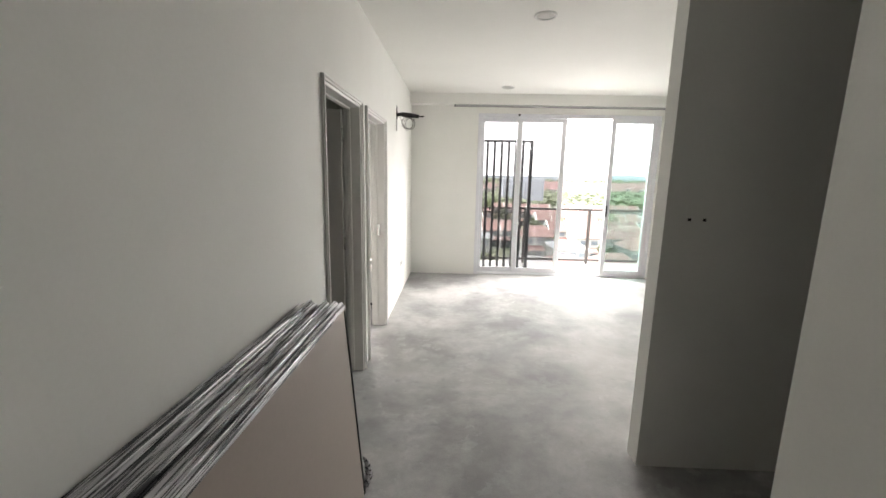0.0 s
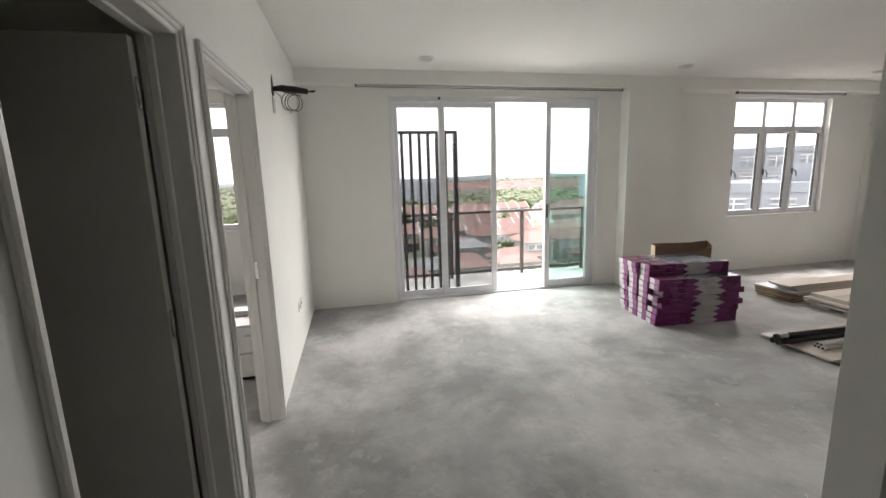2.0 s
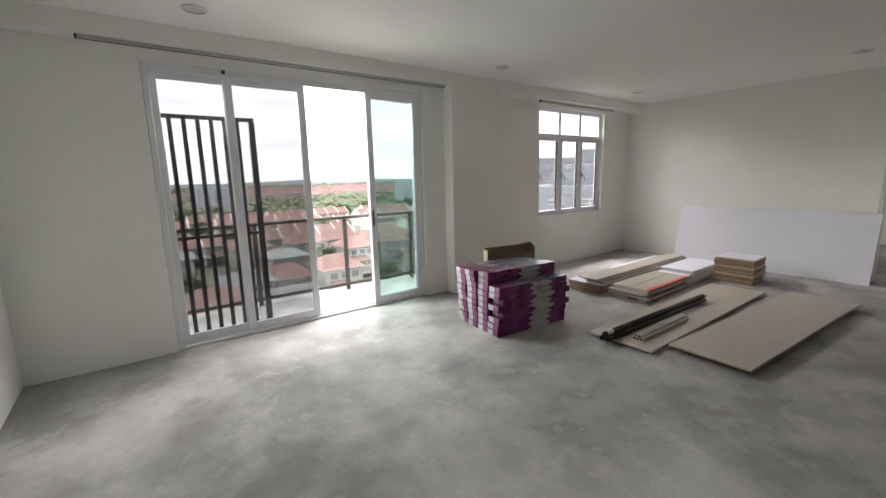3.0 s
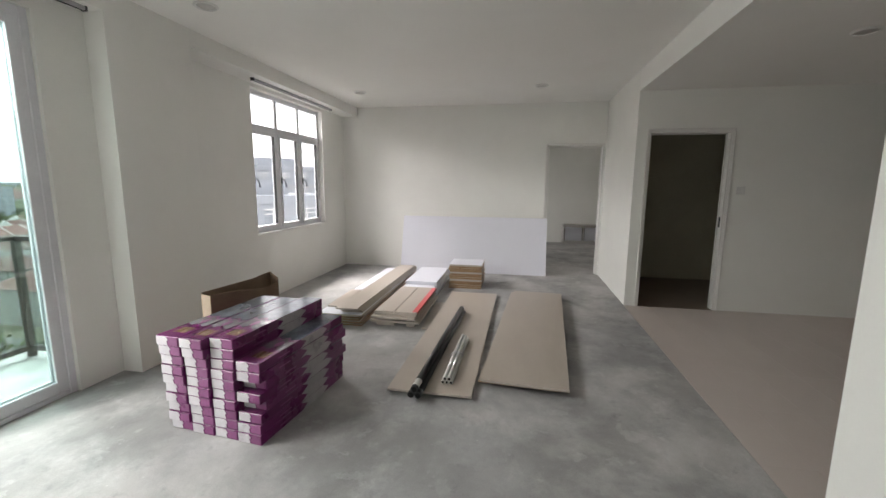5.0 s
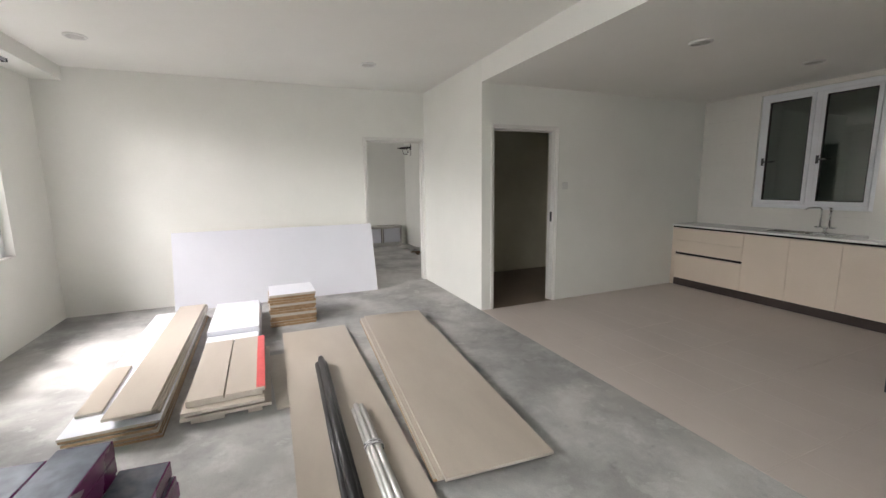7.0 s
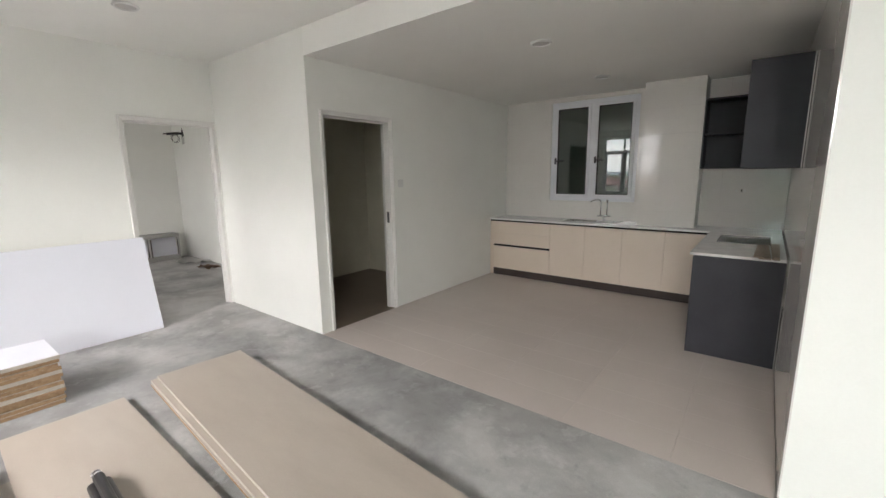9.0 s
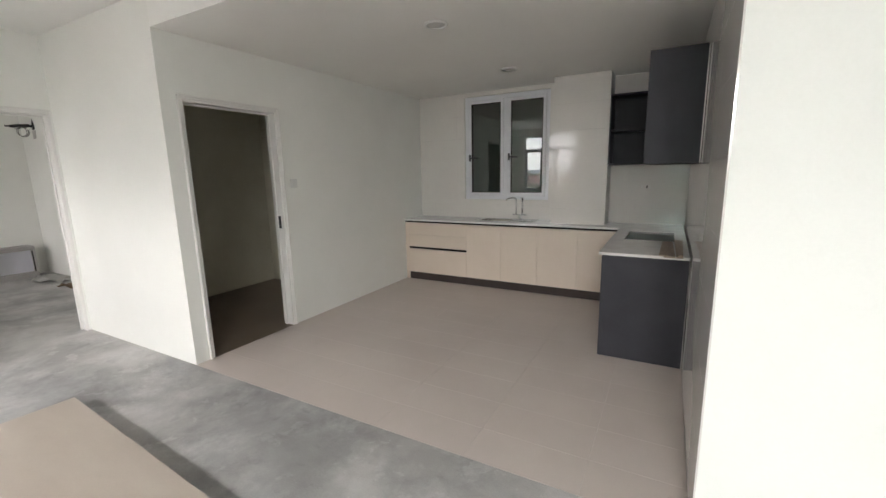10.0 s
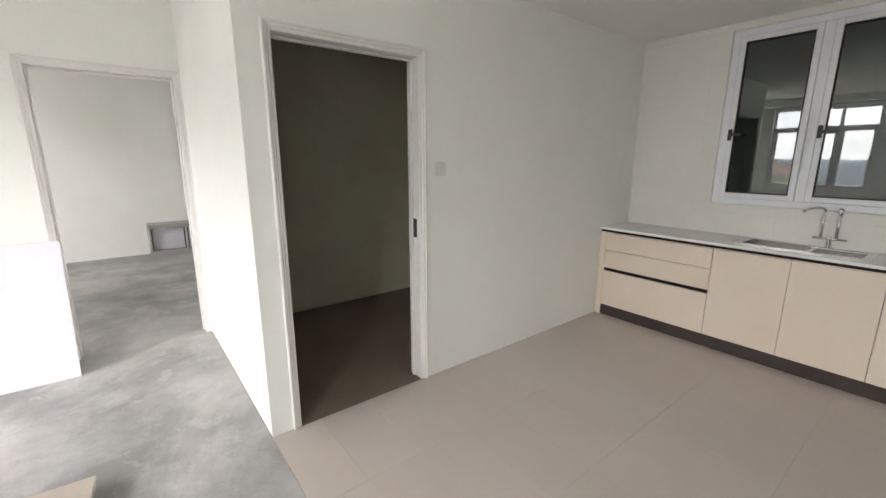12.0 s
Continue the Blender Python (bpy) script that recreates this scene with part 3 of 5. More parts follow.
def casement(name, label, a0, a1, z0, z1, y_in, dy, lights, transom, pane, sill=0.0, handles=(), handle_z=1.5):
    """A casement window in a wall facing y: sashes side by side, with top lights over a transom if one is given. dy: +1 looks out to +y."""
    w = thing(name, pose(0, 0, 0), label, "window")
    w["kind"] = "structure"

    def at(n, p, q, t0, t1, r, s, mat=ALU_WHITE, parent=w, bevel=0.004):
        ya, yb = sorted((y_in + dy * t0, y_in + dy * t1))
        return part(n, box(p, q, ya, yb, r, s, bevel), mat, parent)

    fw = 0.052
    at("window_frame", a0 + 0.001, a0 + fw, 0, 0.055, z0 + 0.001, z1 - 0.001)
    at("window_frame", a1 - fw, a1 - 0.001, 0, 0.055, z0 + 0.001, z1 - 0.001)
    at("window_frame", a0 + fw, a1 - fw, 0, 0.055, z0 + 0.001, z0 + fw)
    at("window_frame", a0 + fw, a1 - fw, 0, 0.055, z1 - fw, z1 - 0.001)
    n = lights
    step = (a1 - a0 - 2 * fw) / n
    for k in range(1, n):
        c = a0 + fw + k * step
        at("mullion", c - 0.030, c + 0.030, 0.002, 0.053, z0 + fw, z1 - fw)
    if transom:
        for k in range(n):
            p, q = a0 + fw + k * step + (0.030 if k else 0), a0 + fw + (k + 1) * step - (0.030 if k < n - 1 else 0)
            at("transom", p, q, 0.003, 0.052, transom - 0.035, transom + 0.035)
            at("top_pane", p - 0.004, q + 0.004, 0.024, 0.029, transom + 0.031, z1 - fw + 0.004, pane, w, 0)
    head = transom - 0.035 if transom else z1 - fw
    for k in range(n):
        p, q = a0 + fw + k * step + (0.030 if k else 0) + 0.002, a0 + fw + (k + 1) * step - (0.030 if k < n - 1 else 0) - 0.002
        sash = at("sash", p, p + 0.04, -0.008, 0.045, z0 + fw + 0.002, head - 0.002)
        at("sash_rail", q - 0.04, q, -0.008, 0.045, z0 + fw + 0.002, head - 0.002, ALU_WHITE, sash)
        at("sash_rail", p + 0.04, q - 0.04, -0.008, 0.045, z0 + fw + 0.002, z0 + fw + 0.042, ALU_WHITE, sash)
        at("sash_rail", p + 0.04, q - 0.04, -0.008, 0.045, head - 0.042, head - 0.002, ALU_WHITE, sash)
        if dy < 0:
            at("gasket", p + 0.04, p + 0.048, -0.006, 0.03, z0 + fw + 0.042, head - 0.042, RUBBER, sash, 0)
            at("gasket", p + 0.048, q - 0.048, -0.006, 0.03, z0 + fw + 0.042, z0 + fw + 0.050, RUBBER, sash, 0)
            at("gasket", p + 0.048, q - 0.048, -0.006, 0.03, head - 0.050, head - 0.042, RUBBER, sash, 0)
        at("gasket", q - 0.046, q - 0.04, -0.004, 0.03, z0 + fw + 0.042, head - 0.042, RUBBER, sash, 0)
        at("pane", p + 0.036, q - 0.036, 0.014, 0.019, z0 + fw + 0.038, head - 0.038, pane, sash, 0)
        if k in handles:
            side = handles[k]
            c = p + 0.018 if side < 0 else q - 0.018
            at("handle_plate", c - 0.014, c + 0.014, -0.022, -0.0085, handle_z - 0.045, handle_z + 0.045, BLACK_METAL, sash)
            if dy < 0:
                at("handle", min(c, c - side * 0.09), max(c, c - side * 0.09), -0.046, -0.03, handle_z - 0.012, handle_z + 0.010, BLACK_METAL, sash)
            else:
                ya = y_in - dy * 0.034
                ob = part("handle", tube([(c, y_in - 0.02, handle_z + 0.02), (c, ya - 0.012, handle_z + 0.015), (c + 0.03, ya - 0.02, handle_z - 0.02), (c + 0.035, ya - 0.02, handle_z - 0.085)], 0.008, 8), BLACK_METAL, sash)
    if sill:
        at("window_sill", a0 + 0.002, a1 - 0.002, -sill, -0.002, z0 + 0.001, z0 + 0.012, TRIM)
    return w


casement("window_1", "white aluminium casement window with three sashes and top lights", 5.69, 7.46, 0.835, 2.575, BAY + 0.07, 1, 3, 2.14, PANE_CLEAR, 0.065, {0: -1, 1: -1, 2: -1}, 1.5)
casement("window_2", "white aluminium bedroom window with top lights", -2.83, -1.26, 0.905, 2.60, 8.15, 1, 3, 2.25, PANE_CLEAR, 0.045, {0: -1, 1: -1, 2: -1}, 1.62)
casement("window_3", "white aluminium kitchen window with dark tinted glass", 4.555, 5.735, 1.115, 2.485, KIT_BACK - 0.02, -1, 2, 0, PANE_DARK, 0, {0: 1, 1: 1}, 1.68)
casement("window_4", "white aluminium window of the far room", 9.4, 11.2, 0.85, 2.57, 6.65, 1, 3, 2.14, PANE_CLEAR)


# ---- curtain tracks, lamps, sockets ----
def curtain_track(x0, x1, y, z):
    t = thing("curtain_track", pose(x0, y, z), "grey aluminium curtain track fixed under the bulkhead", "curtain track")
    part("channel", box(0, x1 - x0, -0.018, 0.018, 0.0, 0.026, 0.003), ALU_GREY, t)
    # black strip painted for the shade in the track's slot
    part("slot", box(0.01, x1 - x0 - 0.01, -0.005, 0.005, -0.003, 0.0005), SHADOW_GAP, t)
    for x in (-0.012, x1 - x0 - 0.004):
        part("end_stop", box(x, x + 0.016, -0.022, 0.022, -0.004, 0.028, 0.003), BLACK_METAL, t)


curtain_track(0.285, 3.655, 6.95, 2.592)
curtain_track(5.52, 7.44, 7.01, 2.592)

lamp0 = thing("downlight", pose(4.12, 6.40, CEIL), "round recessed ceiling downlight, switched off", "downlight", "ceiling downlights")
part("rim", lathe([(0.085, 0.0), (0.088, -0.006), (0.076, -0.015), (0.068, -0.012), (0.068, 0.0)]), PLASTIC_WHITE, lamp0)
part("diffuser", lathe([(0.067, 0.0), (0.067, -0.006), (0.04, -0.009)]), LAMP_GREY, lamp0)
for x, y, z in ((7.08, 6.37, CEIL), (7.06, 3.82, CEIL), (0.97, 3.84, CEIL), (1.0, 6.42, CEIL), (4.735, 1.72, KCEIL), (4.735, 0.17, KCEIL)):
    copy_thing(lamp0, pose(x, y, z))


def wall_box(name, m, label, gang=1, switch=False):
    """A white wall plate; local x along the wall, y out of it towards minus y."""
    w = thing(name, m, label, "switch" if switch else "socket")
    wd = 0.086 if gang == 1 else 0.146
    part("plate", box(-wd / 2, wd / 2, -0.009, -0.001, -0.043, 0.043, 0.003), PLASTIC_WHITE, w)
    for k in range(gang):
        x = (k - (gang - 1) / 2) * 0.06
        if switch:
            part("rocker", box(x - 0.012, x + 0.012, -0.014, -0.0085, -0.02, 0.02, 0.002), PLASTIC_WHITE, w)
        else:
            part("socket_hole", box(x - 0.012, x + 0.012, -0.0105, -0.0085, -0.012, 0.012), RUBBER, w)


wall_box("wall_socket", pose(LEFT, 5.83, 0.42, 0, 0, 90), "white double socket plate low on the wall", 1)
wall_box("wall_socket", pose(LEFT, 5.95, 0.42, 0, 0, 90), "white double socket plate low on the wall", 1)
wall_box("light_switch", pose(COL_X, 1.59, 1.42, 0, 0, -90), "white light switch beside the store room door", 1, True)
holes = thing("switch_back_box", pose(1.55, COL_Y - 0.12, 1.40), "plastered-over switch box with two screw holes", "switch box")
part("rim", box(-0.045, 0.045, -0.004, -0.001, -0.008, 0.075, 0.001), PLASTER, holes)
for x in (-0.03, 0.045):
    part("screw_hole", box(x - 0.008, x + 0.008, -0.006, -0.0038, -0.008, 0.006), RUBBER, holes)


def pipe_tail(m, label):
    """Air-conditioner pipes and a coil of cable sticking out of a ragged hole in a wall; local -y points out of the wall."""
    t = thing("aircon_pipe_tail", m, label, "pipes")
    # flat black patch painted for the unlit depth of the hole
    part("hole", prism([(-0.05, -0.03), (-0.01, -0.05), (0.05, -0.03), (0.04, 0.03), (0.0, 0.11), (-0.04, 0.04)], 0.005), RUBBER, t, "ragged dark hole")
    # grey patch drawn on the wall as the shadow below the pipes
    part("shadow_patch", prism([(-0.05, -0.18), (0.04, -0.17), (0.06, -0.055), (-0.055, -0.055)], 0.006), LAMP_GREY, t, "grey patch painted in for a shadow on the wall")
    sleeve = [(0.0, 0.0, 0.005), (0.004, -0.07, 0.012), (0.0, -0.17, 0.0), (0.0, -0.26, -0.012)]
    part("insulation", tube(sleeve, [0.018, 0.024, 0.025, 0.020], 9), RUBBER, t, "black foam insulation")
    for k, dx in enumerate((-0.008, 0.009)):
        part("pipe_end", tube([(dx, -0.25, -0.010), (dx * 1.3, -0.31 - 0.01 * k, -0.016 + 0.012 * k)], 0.006, 7), RUBBER, t)
    loop = [(0.012 * math.sin(1.7 * a) + 0.004 * a, -0.115 + 0.060 * math.sin(a) - 0.003 * a, -0.085 - (0.066 + 0.004 * math.sin(2.3 * a)) * math.cos(a)) for a in [k * 0.35 for k in range(46)]]
    part("cable_coil", tube(loop, 0.0038, 6), CABLE_DARK, t, "coiled grey cable")
    part("cable", tube([(0.0, -0.005, -0.01), (0.01, -0.05, -0.04), (0.0, -0.085, -0.13), (0.01, -0.12, -0.17), (0.0, -0.15, -0.15)], 0.004, 6), CABLE_WHITE, t)
    part("cable", tube([(0.0, -0.06, -0.01), (0.01, -0.16, -0.035), (0.0, -0.21, -0.045)], 0.004, 6), CABLE_DARK, t)


pipe_tail(pose(LEFT, 5.50, 2.26, 0, 0, 90), "black insulated pipe ends and coiled white cable out of the wall")
pipe_tail(pose(11.72, 1.78, 2.30, 0, 0, 180), "black pipe ends and cables out of the far room's wall")


# ---- balcony ----
balcony = solid("balcony_floor", box(LEFT, 3.95, 7.20, 8.20, -0.25, -0.032), GROUT, "pale tiled balcony floor", "balcony", "structure")
rail = thing("balcony_railing", pose(0, 8.08, -0.03), "glass balcony railing with dark bronze posts and rails", "railing")
part("top_rail", box(LEFT + 0.002, 3.86, -0.03, 0.03, 1.02, 1.06, 0.004), BRONZE, rail)
part("bottom_rail", box(LEFT + 0.002, 3.86, -0.02, 0.02, 0.09, 0.13, 0.003), BRONZE, rail)
for x in (0.45, 1.60, 2.76, 3.82):
    part("post", box(x - 0.024, x + 0.024, -0.024, 0.024, 0.0, 1.02, 0.003), BRONZE, rail)
for a, b in ((LEFT + 0.01, 0.42), (0.48, 1.57), (1.63, 2.73), (2.79, 3.79)):
    part("glass_panel", box(a, b, -0.005, 0.005, 0.13, 1.02), PANE_RAIL, rail)
part("side_top_rail", box(3.79, 3.85, -0.86, -0.032, 1.02, 1.06, 0.004), BRONZE, rail)
part("side_bottom_rail", box(3.80, 3.84, -0.86, -0.026, 0.09, 0.13, 0.003), BRONZE, rail)
part("side_glass_panel", box(3.815, 3.825, -0.86, -0.03, 0.13, 1.02), PANE_RAIL, rail)

screen = thing("balcony_screen", pose(0, 7.45, -0.03), "black metal screen of upright bars on the balcony", "screen")
part("top_bar", box(LEFT + 0.004, 1.565, -0.02, 0.02, 2.15, 2.19, 0.003), BLACK_METAL, screen)
part("bottom_bar", box(LEFT + 0.004, 1.515, -0.018, 0.018, 0.02, 0.05, 0.003), BLACK_METAL, screen)
part("end_post", box(1.512, 1.568, -0.028, 0.028, 0.0, 2.15, 0.003), BLACK_METAL, screen)
for k in range(15):
    x = 1.405 - 0.1155 * k
    part("bar", box(x - 0.019, x + 0.019, -0.014, 0.014, 0.05, 2.15), BLACK_METAL, screen)
part("middle_bar", box(LEFT + 0.004, 1.515, 0.013, 0.03, 1.0, 1.03, 0.002), BLACK_METAL, screen)


# ---- corridor: boards in plastic film against the wall ----
rng = random.Random(4)
for k in range(15):
    top_x = LEFT + 0.012 + 0.0146 * k
    high = 0.995 + rng.uniform(-0.012, 0.010)
    board = thing("wrapped_board", pose(top_x + 0.085, 2.335 + rng.uniform(-0.02, 0.012), 0.006, 0, -4.9, 0), "grey-brown board edged in silvery plastic film, leaning on the wall", "board", "boards leaning in the corridor")
    part("panel", box(-0.0055, 0.0055, -2.44, 0, 0, high - 0.012, 0.001), WARM_GREY, board)
    film = bmesh.new()
    rings = []
    for i in range(19):
        y = -2.448 + 2.456 * i / 18
        d = 0.005 * noise.noise(Vector((y * 1.3, 0.7 * k, 0))) + 0.0025 * noise.noise(Vector((y * 6.0, 1.9 * k, 5)))
        o = 0.0022 * noise.noise(Vector((y * 2.0, 1.1 * k, 9)))
        rings.append([film.verts.new((x + o, y, z)) for x, z in ((-0.0068, high - 0.024), (-0.0066, high - 0.005 + d), (-0.0042, high + 0.001 + d), (-0.0022, high - 0.004 + 0.6 * d), (0.0, high + 0.002 + d), (0.0024, high - 0.0035 + 0.7 * d), (0.0044, high + 0.001 + d), (0.0066, high - 0.005 + d), (0.0068, high - 0.024))])
    for p, q in zip(rings, rings[1:]):
        for i in range(8):
            film.faces.new((p[i], p[i + 1], q[i + 1], q[i])).smooth = True
    film.faces.new(rings[0])
    film.faces.new(rings[-1][::-1])
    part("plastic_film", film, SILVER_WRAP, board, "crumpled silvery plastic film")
    part("end_edge", box(-0.006, 0.006, 0.0005, 0.004, 0, high - 0.02), SHADOW_GAP, board)
    if k == 14:
        part("edge_band", box(0.0057, 0.0075, -0.016, 0.004, 0.002, high - 0.03), SHADOW_GAP, board, "black band along the end")
film_end = solid("plastic_wrap_tail", tube([(-0.085, 2.36, 0.012), (-0.07, 2.40, 0.05), (-0.075, 2.385, 0.13), (-0.09, 2.37, 0.17)], [0.02, 0.022, 0.014, 0.006], 7), SILVER_WRAP, "loose tail of silvery plastic film on the floor", "plastic film")


# ---- living room: cartons of flooring planks ----
CL, CW, CH = 0.90, 0.158, 0.060


def zigzag(a0, a1, n, amp, h):
    """A band a0..a1 across a face of height h with scalloped sides."""
    left = [(a0 + (amp if k % 2 else -amp), h * k / n) for k in range(n + 1)]
    right = [(a1 + (amp if k % 2 else -amp), h * k / n) for k in range(n + 1)]
    return left + right[::-1]


def carton_proto(m):
    c = thing("flooring_carton", m, "purple and white printed carton of flooring planks in a stack", "carton", "stacked flooring cartons")
    part("body", box(0, CL, 0, CW, 0.001, CH - 0.001, 0.0025), PURPLE, c)
    side = prism(zigzag(0.41, 0.66, 2, 0.034, CH - 0.002), 0.0012, "y")
    part("side_band", side, PRINT_GREY, c, "pale scalloped band")
    part("side_lettering", box(0.16, 0.27, -0.0012, 0, 0.024, 0.031), PURPLE_PALE, c)
    part("end_label", prism([(0.075, 0.004), (CW - 0.003, 0.004), (CW - 0.003, CH - 0.004), (0.085, CH - 0.004), (0.070, 0.036), (0.082, 0.028)], 0.0012, "x"), PRINT_WHITE, c, "white end label")
    part("end_print", prism([(0.006, 0.006), (0.066, 0.006), (0.072, 0.028), (0.062, 0.036), (0.072, CH - 0.006), (0.006, CH - 0.006)], 0.0011, "x"), PURPLE_PALE, c)
    for name, outline, mat, note in (
            ("top_swatch", [(0.07, 0.03), (0.155, 0.03), (0.155, CW - 0.045), (0.07, CW - 0.045)], PRINT_TAN, "tan wood sample print"),
            ("top_band", [(0.20, 0.003), (0.345, 0.003), (0.315, CW * 0.28), (0.365, CW * 0.5), (0.325, CW * 0.75), (0.35, CW - 0.003), (0.225, CW - 0.003), (0.195, CW * 0.7), (0.235, CW * 0.45), (0.19, CW * 0.2)], PRINT_TOP, "grey scalloped band"),
            ("top_picture", [(0.375, 0.004), (CL - 0.006, 0.004), (CL - 0.006, CW - 0.004), (0.38, CW - 0.004), (0.355, CW * 0.75), (0.395, CW * 0.5), (0.345, CW * 0.28)], PRINT_PHOTO, "dark photographic print")):
        flat = prism(outline, 0.0012, "z")
        for v in flat.verts:
            v.co.z += CH - 0.001
        part(name, flat, mat, c, note)
    oval = prism([(0.275 + 0.045 * math.cos(a), CW * 0.5 + 0.020 * math.sin(a)) for a in [2 * math.pi * k / 14 for k in range(14)]], 0.0008, "z")
    for v in oval.verts:
        v.co.z += CH + 0.0002
    part("top_badge", oval, PURPLE_PALE, c, "violet oval badge")
    return c


def carton_pose(col, layer, dx, turn=0.0):
    base = pose(3.085, 5.425, 0, 0, 0, -5.5)
    return base @ pose(dx, col * 0.163, layer * CH, 0, 0, turn)


first = carton_proto(carton_pose(0, 0, 0.0))
rng = random.Random(11)
for col, layers in enumerate((8, 10, 10, 10)):
    lean = 0.0
    for layer in range(layers):
        if col == 0 and layer == 0:
            continue
        lean = (0.010 * layer * (1, 0.4, -0.7, -1.0)[col]) * 0.4
        dx = lean + rng.uniform(-0.007, 0.007) + (0.05 if col == 0 and layer in (3, 5) else 0) - (0.02 if col == 2 and layer == 9 else 0)
        copy_thing(first, carton_pose(col, layer, dx, rng.uniform(-0.8, 0.8)))

tray = thing("cardboard_box", pose(3.63, 6.15, 0, 0, 0, -3.7), "torn open brown cardboard box standing behind the cartons", "cardboard box")
part("front_panel", prism([(0.0, 0.0), (0.75, 0.0), (0.75, 0.655), (0.735, 0.63), (0.62, 0.60), (0.50, 0.615), (0.33, 0.648), (0.16, 0.668), (0.003, 0.685)], 0.005, "y"), CARDBOARD, tray)
part("back_panel", prism([(0.0, 0.0), (0.75, 0.0), (0.752, 0.70), (0.60, 0.695), (0.585, 0.688), (0.45, 0.69), (0.003, 0.70)], 0.005, "y"), CARDBOARD, tray).location = (0, 0.075, 0)
part("side_panel", prism([(0.001, 0.0), (0.069, 0.0), (0.069, 0.69), (0.001, 0.68)], 0.005, "x"), PRINT_KRAFT, tray, "pale paper-faced end").location = (0.006, 0, 0)
part("side_panel", prism([(0.001, 0.0), (0.069, 0.0), (0.069, 0.695), (0.001, 0.655)], 0.005, "x"), CARDBOARD, tray).location = (0.75, 0, 0)
part("base_panel", box(0.008, 0.742, 0.002, 0.068, 0.0, 0.006), CARDBOARD, tray)
part("front_flap", prism([(0.02, 0.0), (0.30, 0.0), (0.28, 0.05), (0.05, 0.055)], 0.004, "y"), CARDBOARD, tray).matrix_local = pose(0.0, 0.006, 0.655, -150, 0, 0)


# ---- living room: boards and panels on the floor ----
def board(name, m, length, width, thick, face, edge, label, group, category="board"):
    b = thing(name, m, label, category, group)
    part("core", box(0, length, 0, width, 0.0005, thick - 0.0015, 0.001), edge, b)
    part("face", box(0.0008, length - 0.0008, 0.0008, width - 0.0008, thick - 0.0014, thick - 0.0002), face, b)
    return b


rng = random.Random(7)
z = 0.0
LONG = "long boards stacked by the window"
for k in range(7):
    t = 0.0175
    board("long_board", pose(5.08 + rng.uniform(-0.03, 0.06), 5.63 + rng.uniform(-0.015, 0.03), z, 0, 0, 0.9 + rng.uniform(-0.5, 0.5)), 2.42, 0.46 + rng.uniform(-0.03, 0.03), t, GREY_BOARD if k < 6 else WHITE_BOARD, CHIP_EDGE if k < 5 else PANEL_EDGE, "long chipboard plank in a stack on the floor", LONG)
    z += t
for k in range(4):
    board("long_board", pose(5.16 - 0.03 * k + rng.uniform(-0.02, 0.02), 5.635 + 0.008 * k, z, 0, 0, 0.3 + rng.uniform(-0.4, 0.4)), 2.38, 0.235, 0.0175, PANEL, PANEL_EDGE, "long beige faced plank on top of a stack", LONG)
    z += 0.0175
board("short_board", pose(5.28, 5.96, 7 * 0.0175, 0, 0, 2), 0.72, 0.13, 0.0175, PANEL, PANEL_EDGE, "short beige board lying on the long planks", LONG)

SHELF = "shelf boards stacked on blocks"
for y, w in ((5.08, 0.085), (5.30, 0.19)):
    board("support_block", pose(5.16, y, 0), 0.30, w, 0.045, PANEL, PANEL_EDGE, "beige board offcut carrying a stack", SHELF, "block")
    board("support_block", pose(5.85, y, 0), 0.24, w, 0.045, PANEL, PANEL_EDGE, "beige board offcut carrying a stack", SHELF, "block")
z = 0.045
for k, (x, y, w, l) in enumerate(((5.12, 5.02, 0.52, 1.05), (5.16, 5.09, 0.44, 1.02), (5.10, 5.06, 0.47, 1.06), (5.17, 5.07, 0.44, 1.02))):
    board("shelf_board", pose(x, y, z, 0, 0, rng.uniform(-0.8, 0.8)), l, w, 0.0215, PANEL, PANEL_EDGE, "beige shelf board in a low stack", SHELF)
    z += 0.0215
board("shelf_board", pose(5.17, 5.30, z, 0, 0, 0.4), 1.06, 0.21, 0.020, PANEL, PANEL_EDGE, "beige shelf board on top of a low stack", SHELF)
taped = board("shelf_board", pose(5.17, 5.055, z, 0, 0, 0.4), 1.06, 0.235, 0.020, PANEL, PANEL_EDGE, "beige shelf board with a band of red tape", SHELF)
part("red_tape", box(0.02, 1.05, -0.003, 0.052, 0.0202, 0.0222), RED_TAPE, taped, "red tape along one edge")
part("red_tape", box(0.02, 1.05, -0.0035, -0.0005, 0.002, 0.0222), RED_TAPE, taped, "red tape along one edge")
board("thin_strip", pose(5.12, 4.84, 0.0, 0, 0, 3), 0.95, 0.15, 0.015, GREY_BOARD, PANEL_EDGE, "thin dark-edged strip of board on the floor", SHELF)

WHITE = "white boards behind the shelf boards"
for k in range(4):
    board("white_shelf_board", pose(6.46 + 0.012 * (k % 3), 5.10 + 0.006 * (k % 2), 0.043 * k, 0, 0, 0.5 * (k % 2)), 0.98, 0.43, 0.043, WHITE_BOARD, WHITE_BOARD, "white laminated board in a stack", WHITE)
board("white_shelf_board", pose(6.27, 5.11, 0.0), 0.17, 0.42, 0.13, WHITE_BOARD, WHITE_BOARD, "white laminated board set on edge", WHITE)

SQUARE = "square boards stacked by the leaning panel"
rng = random.Random(21)
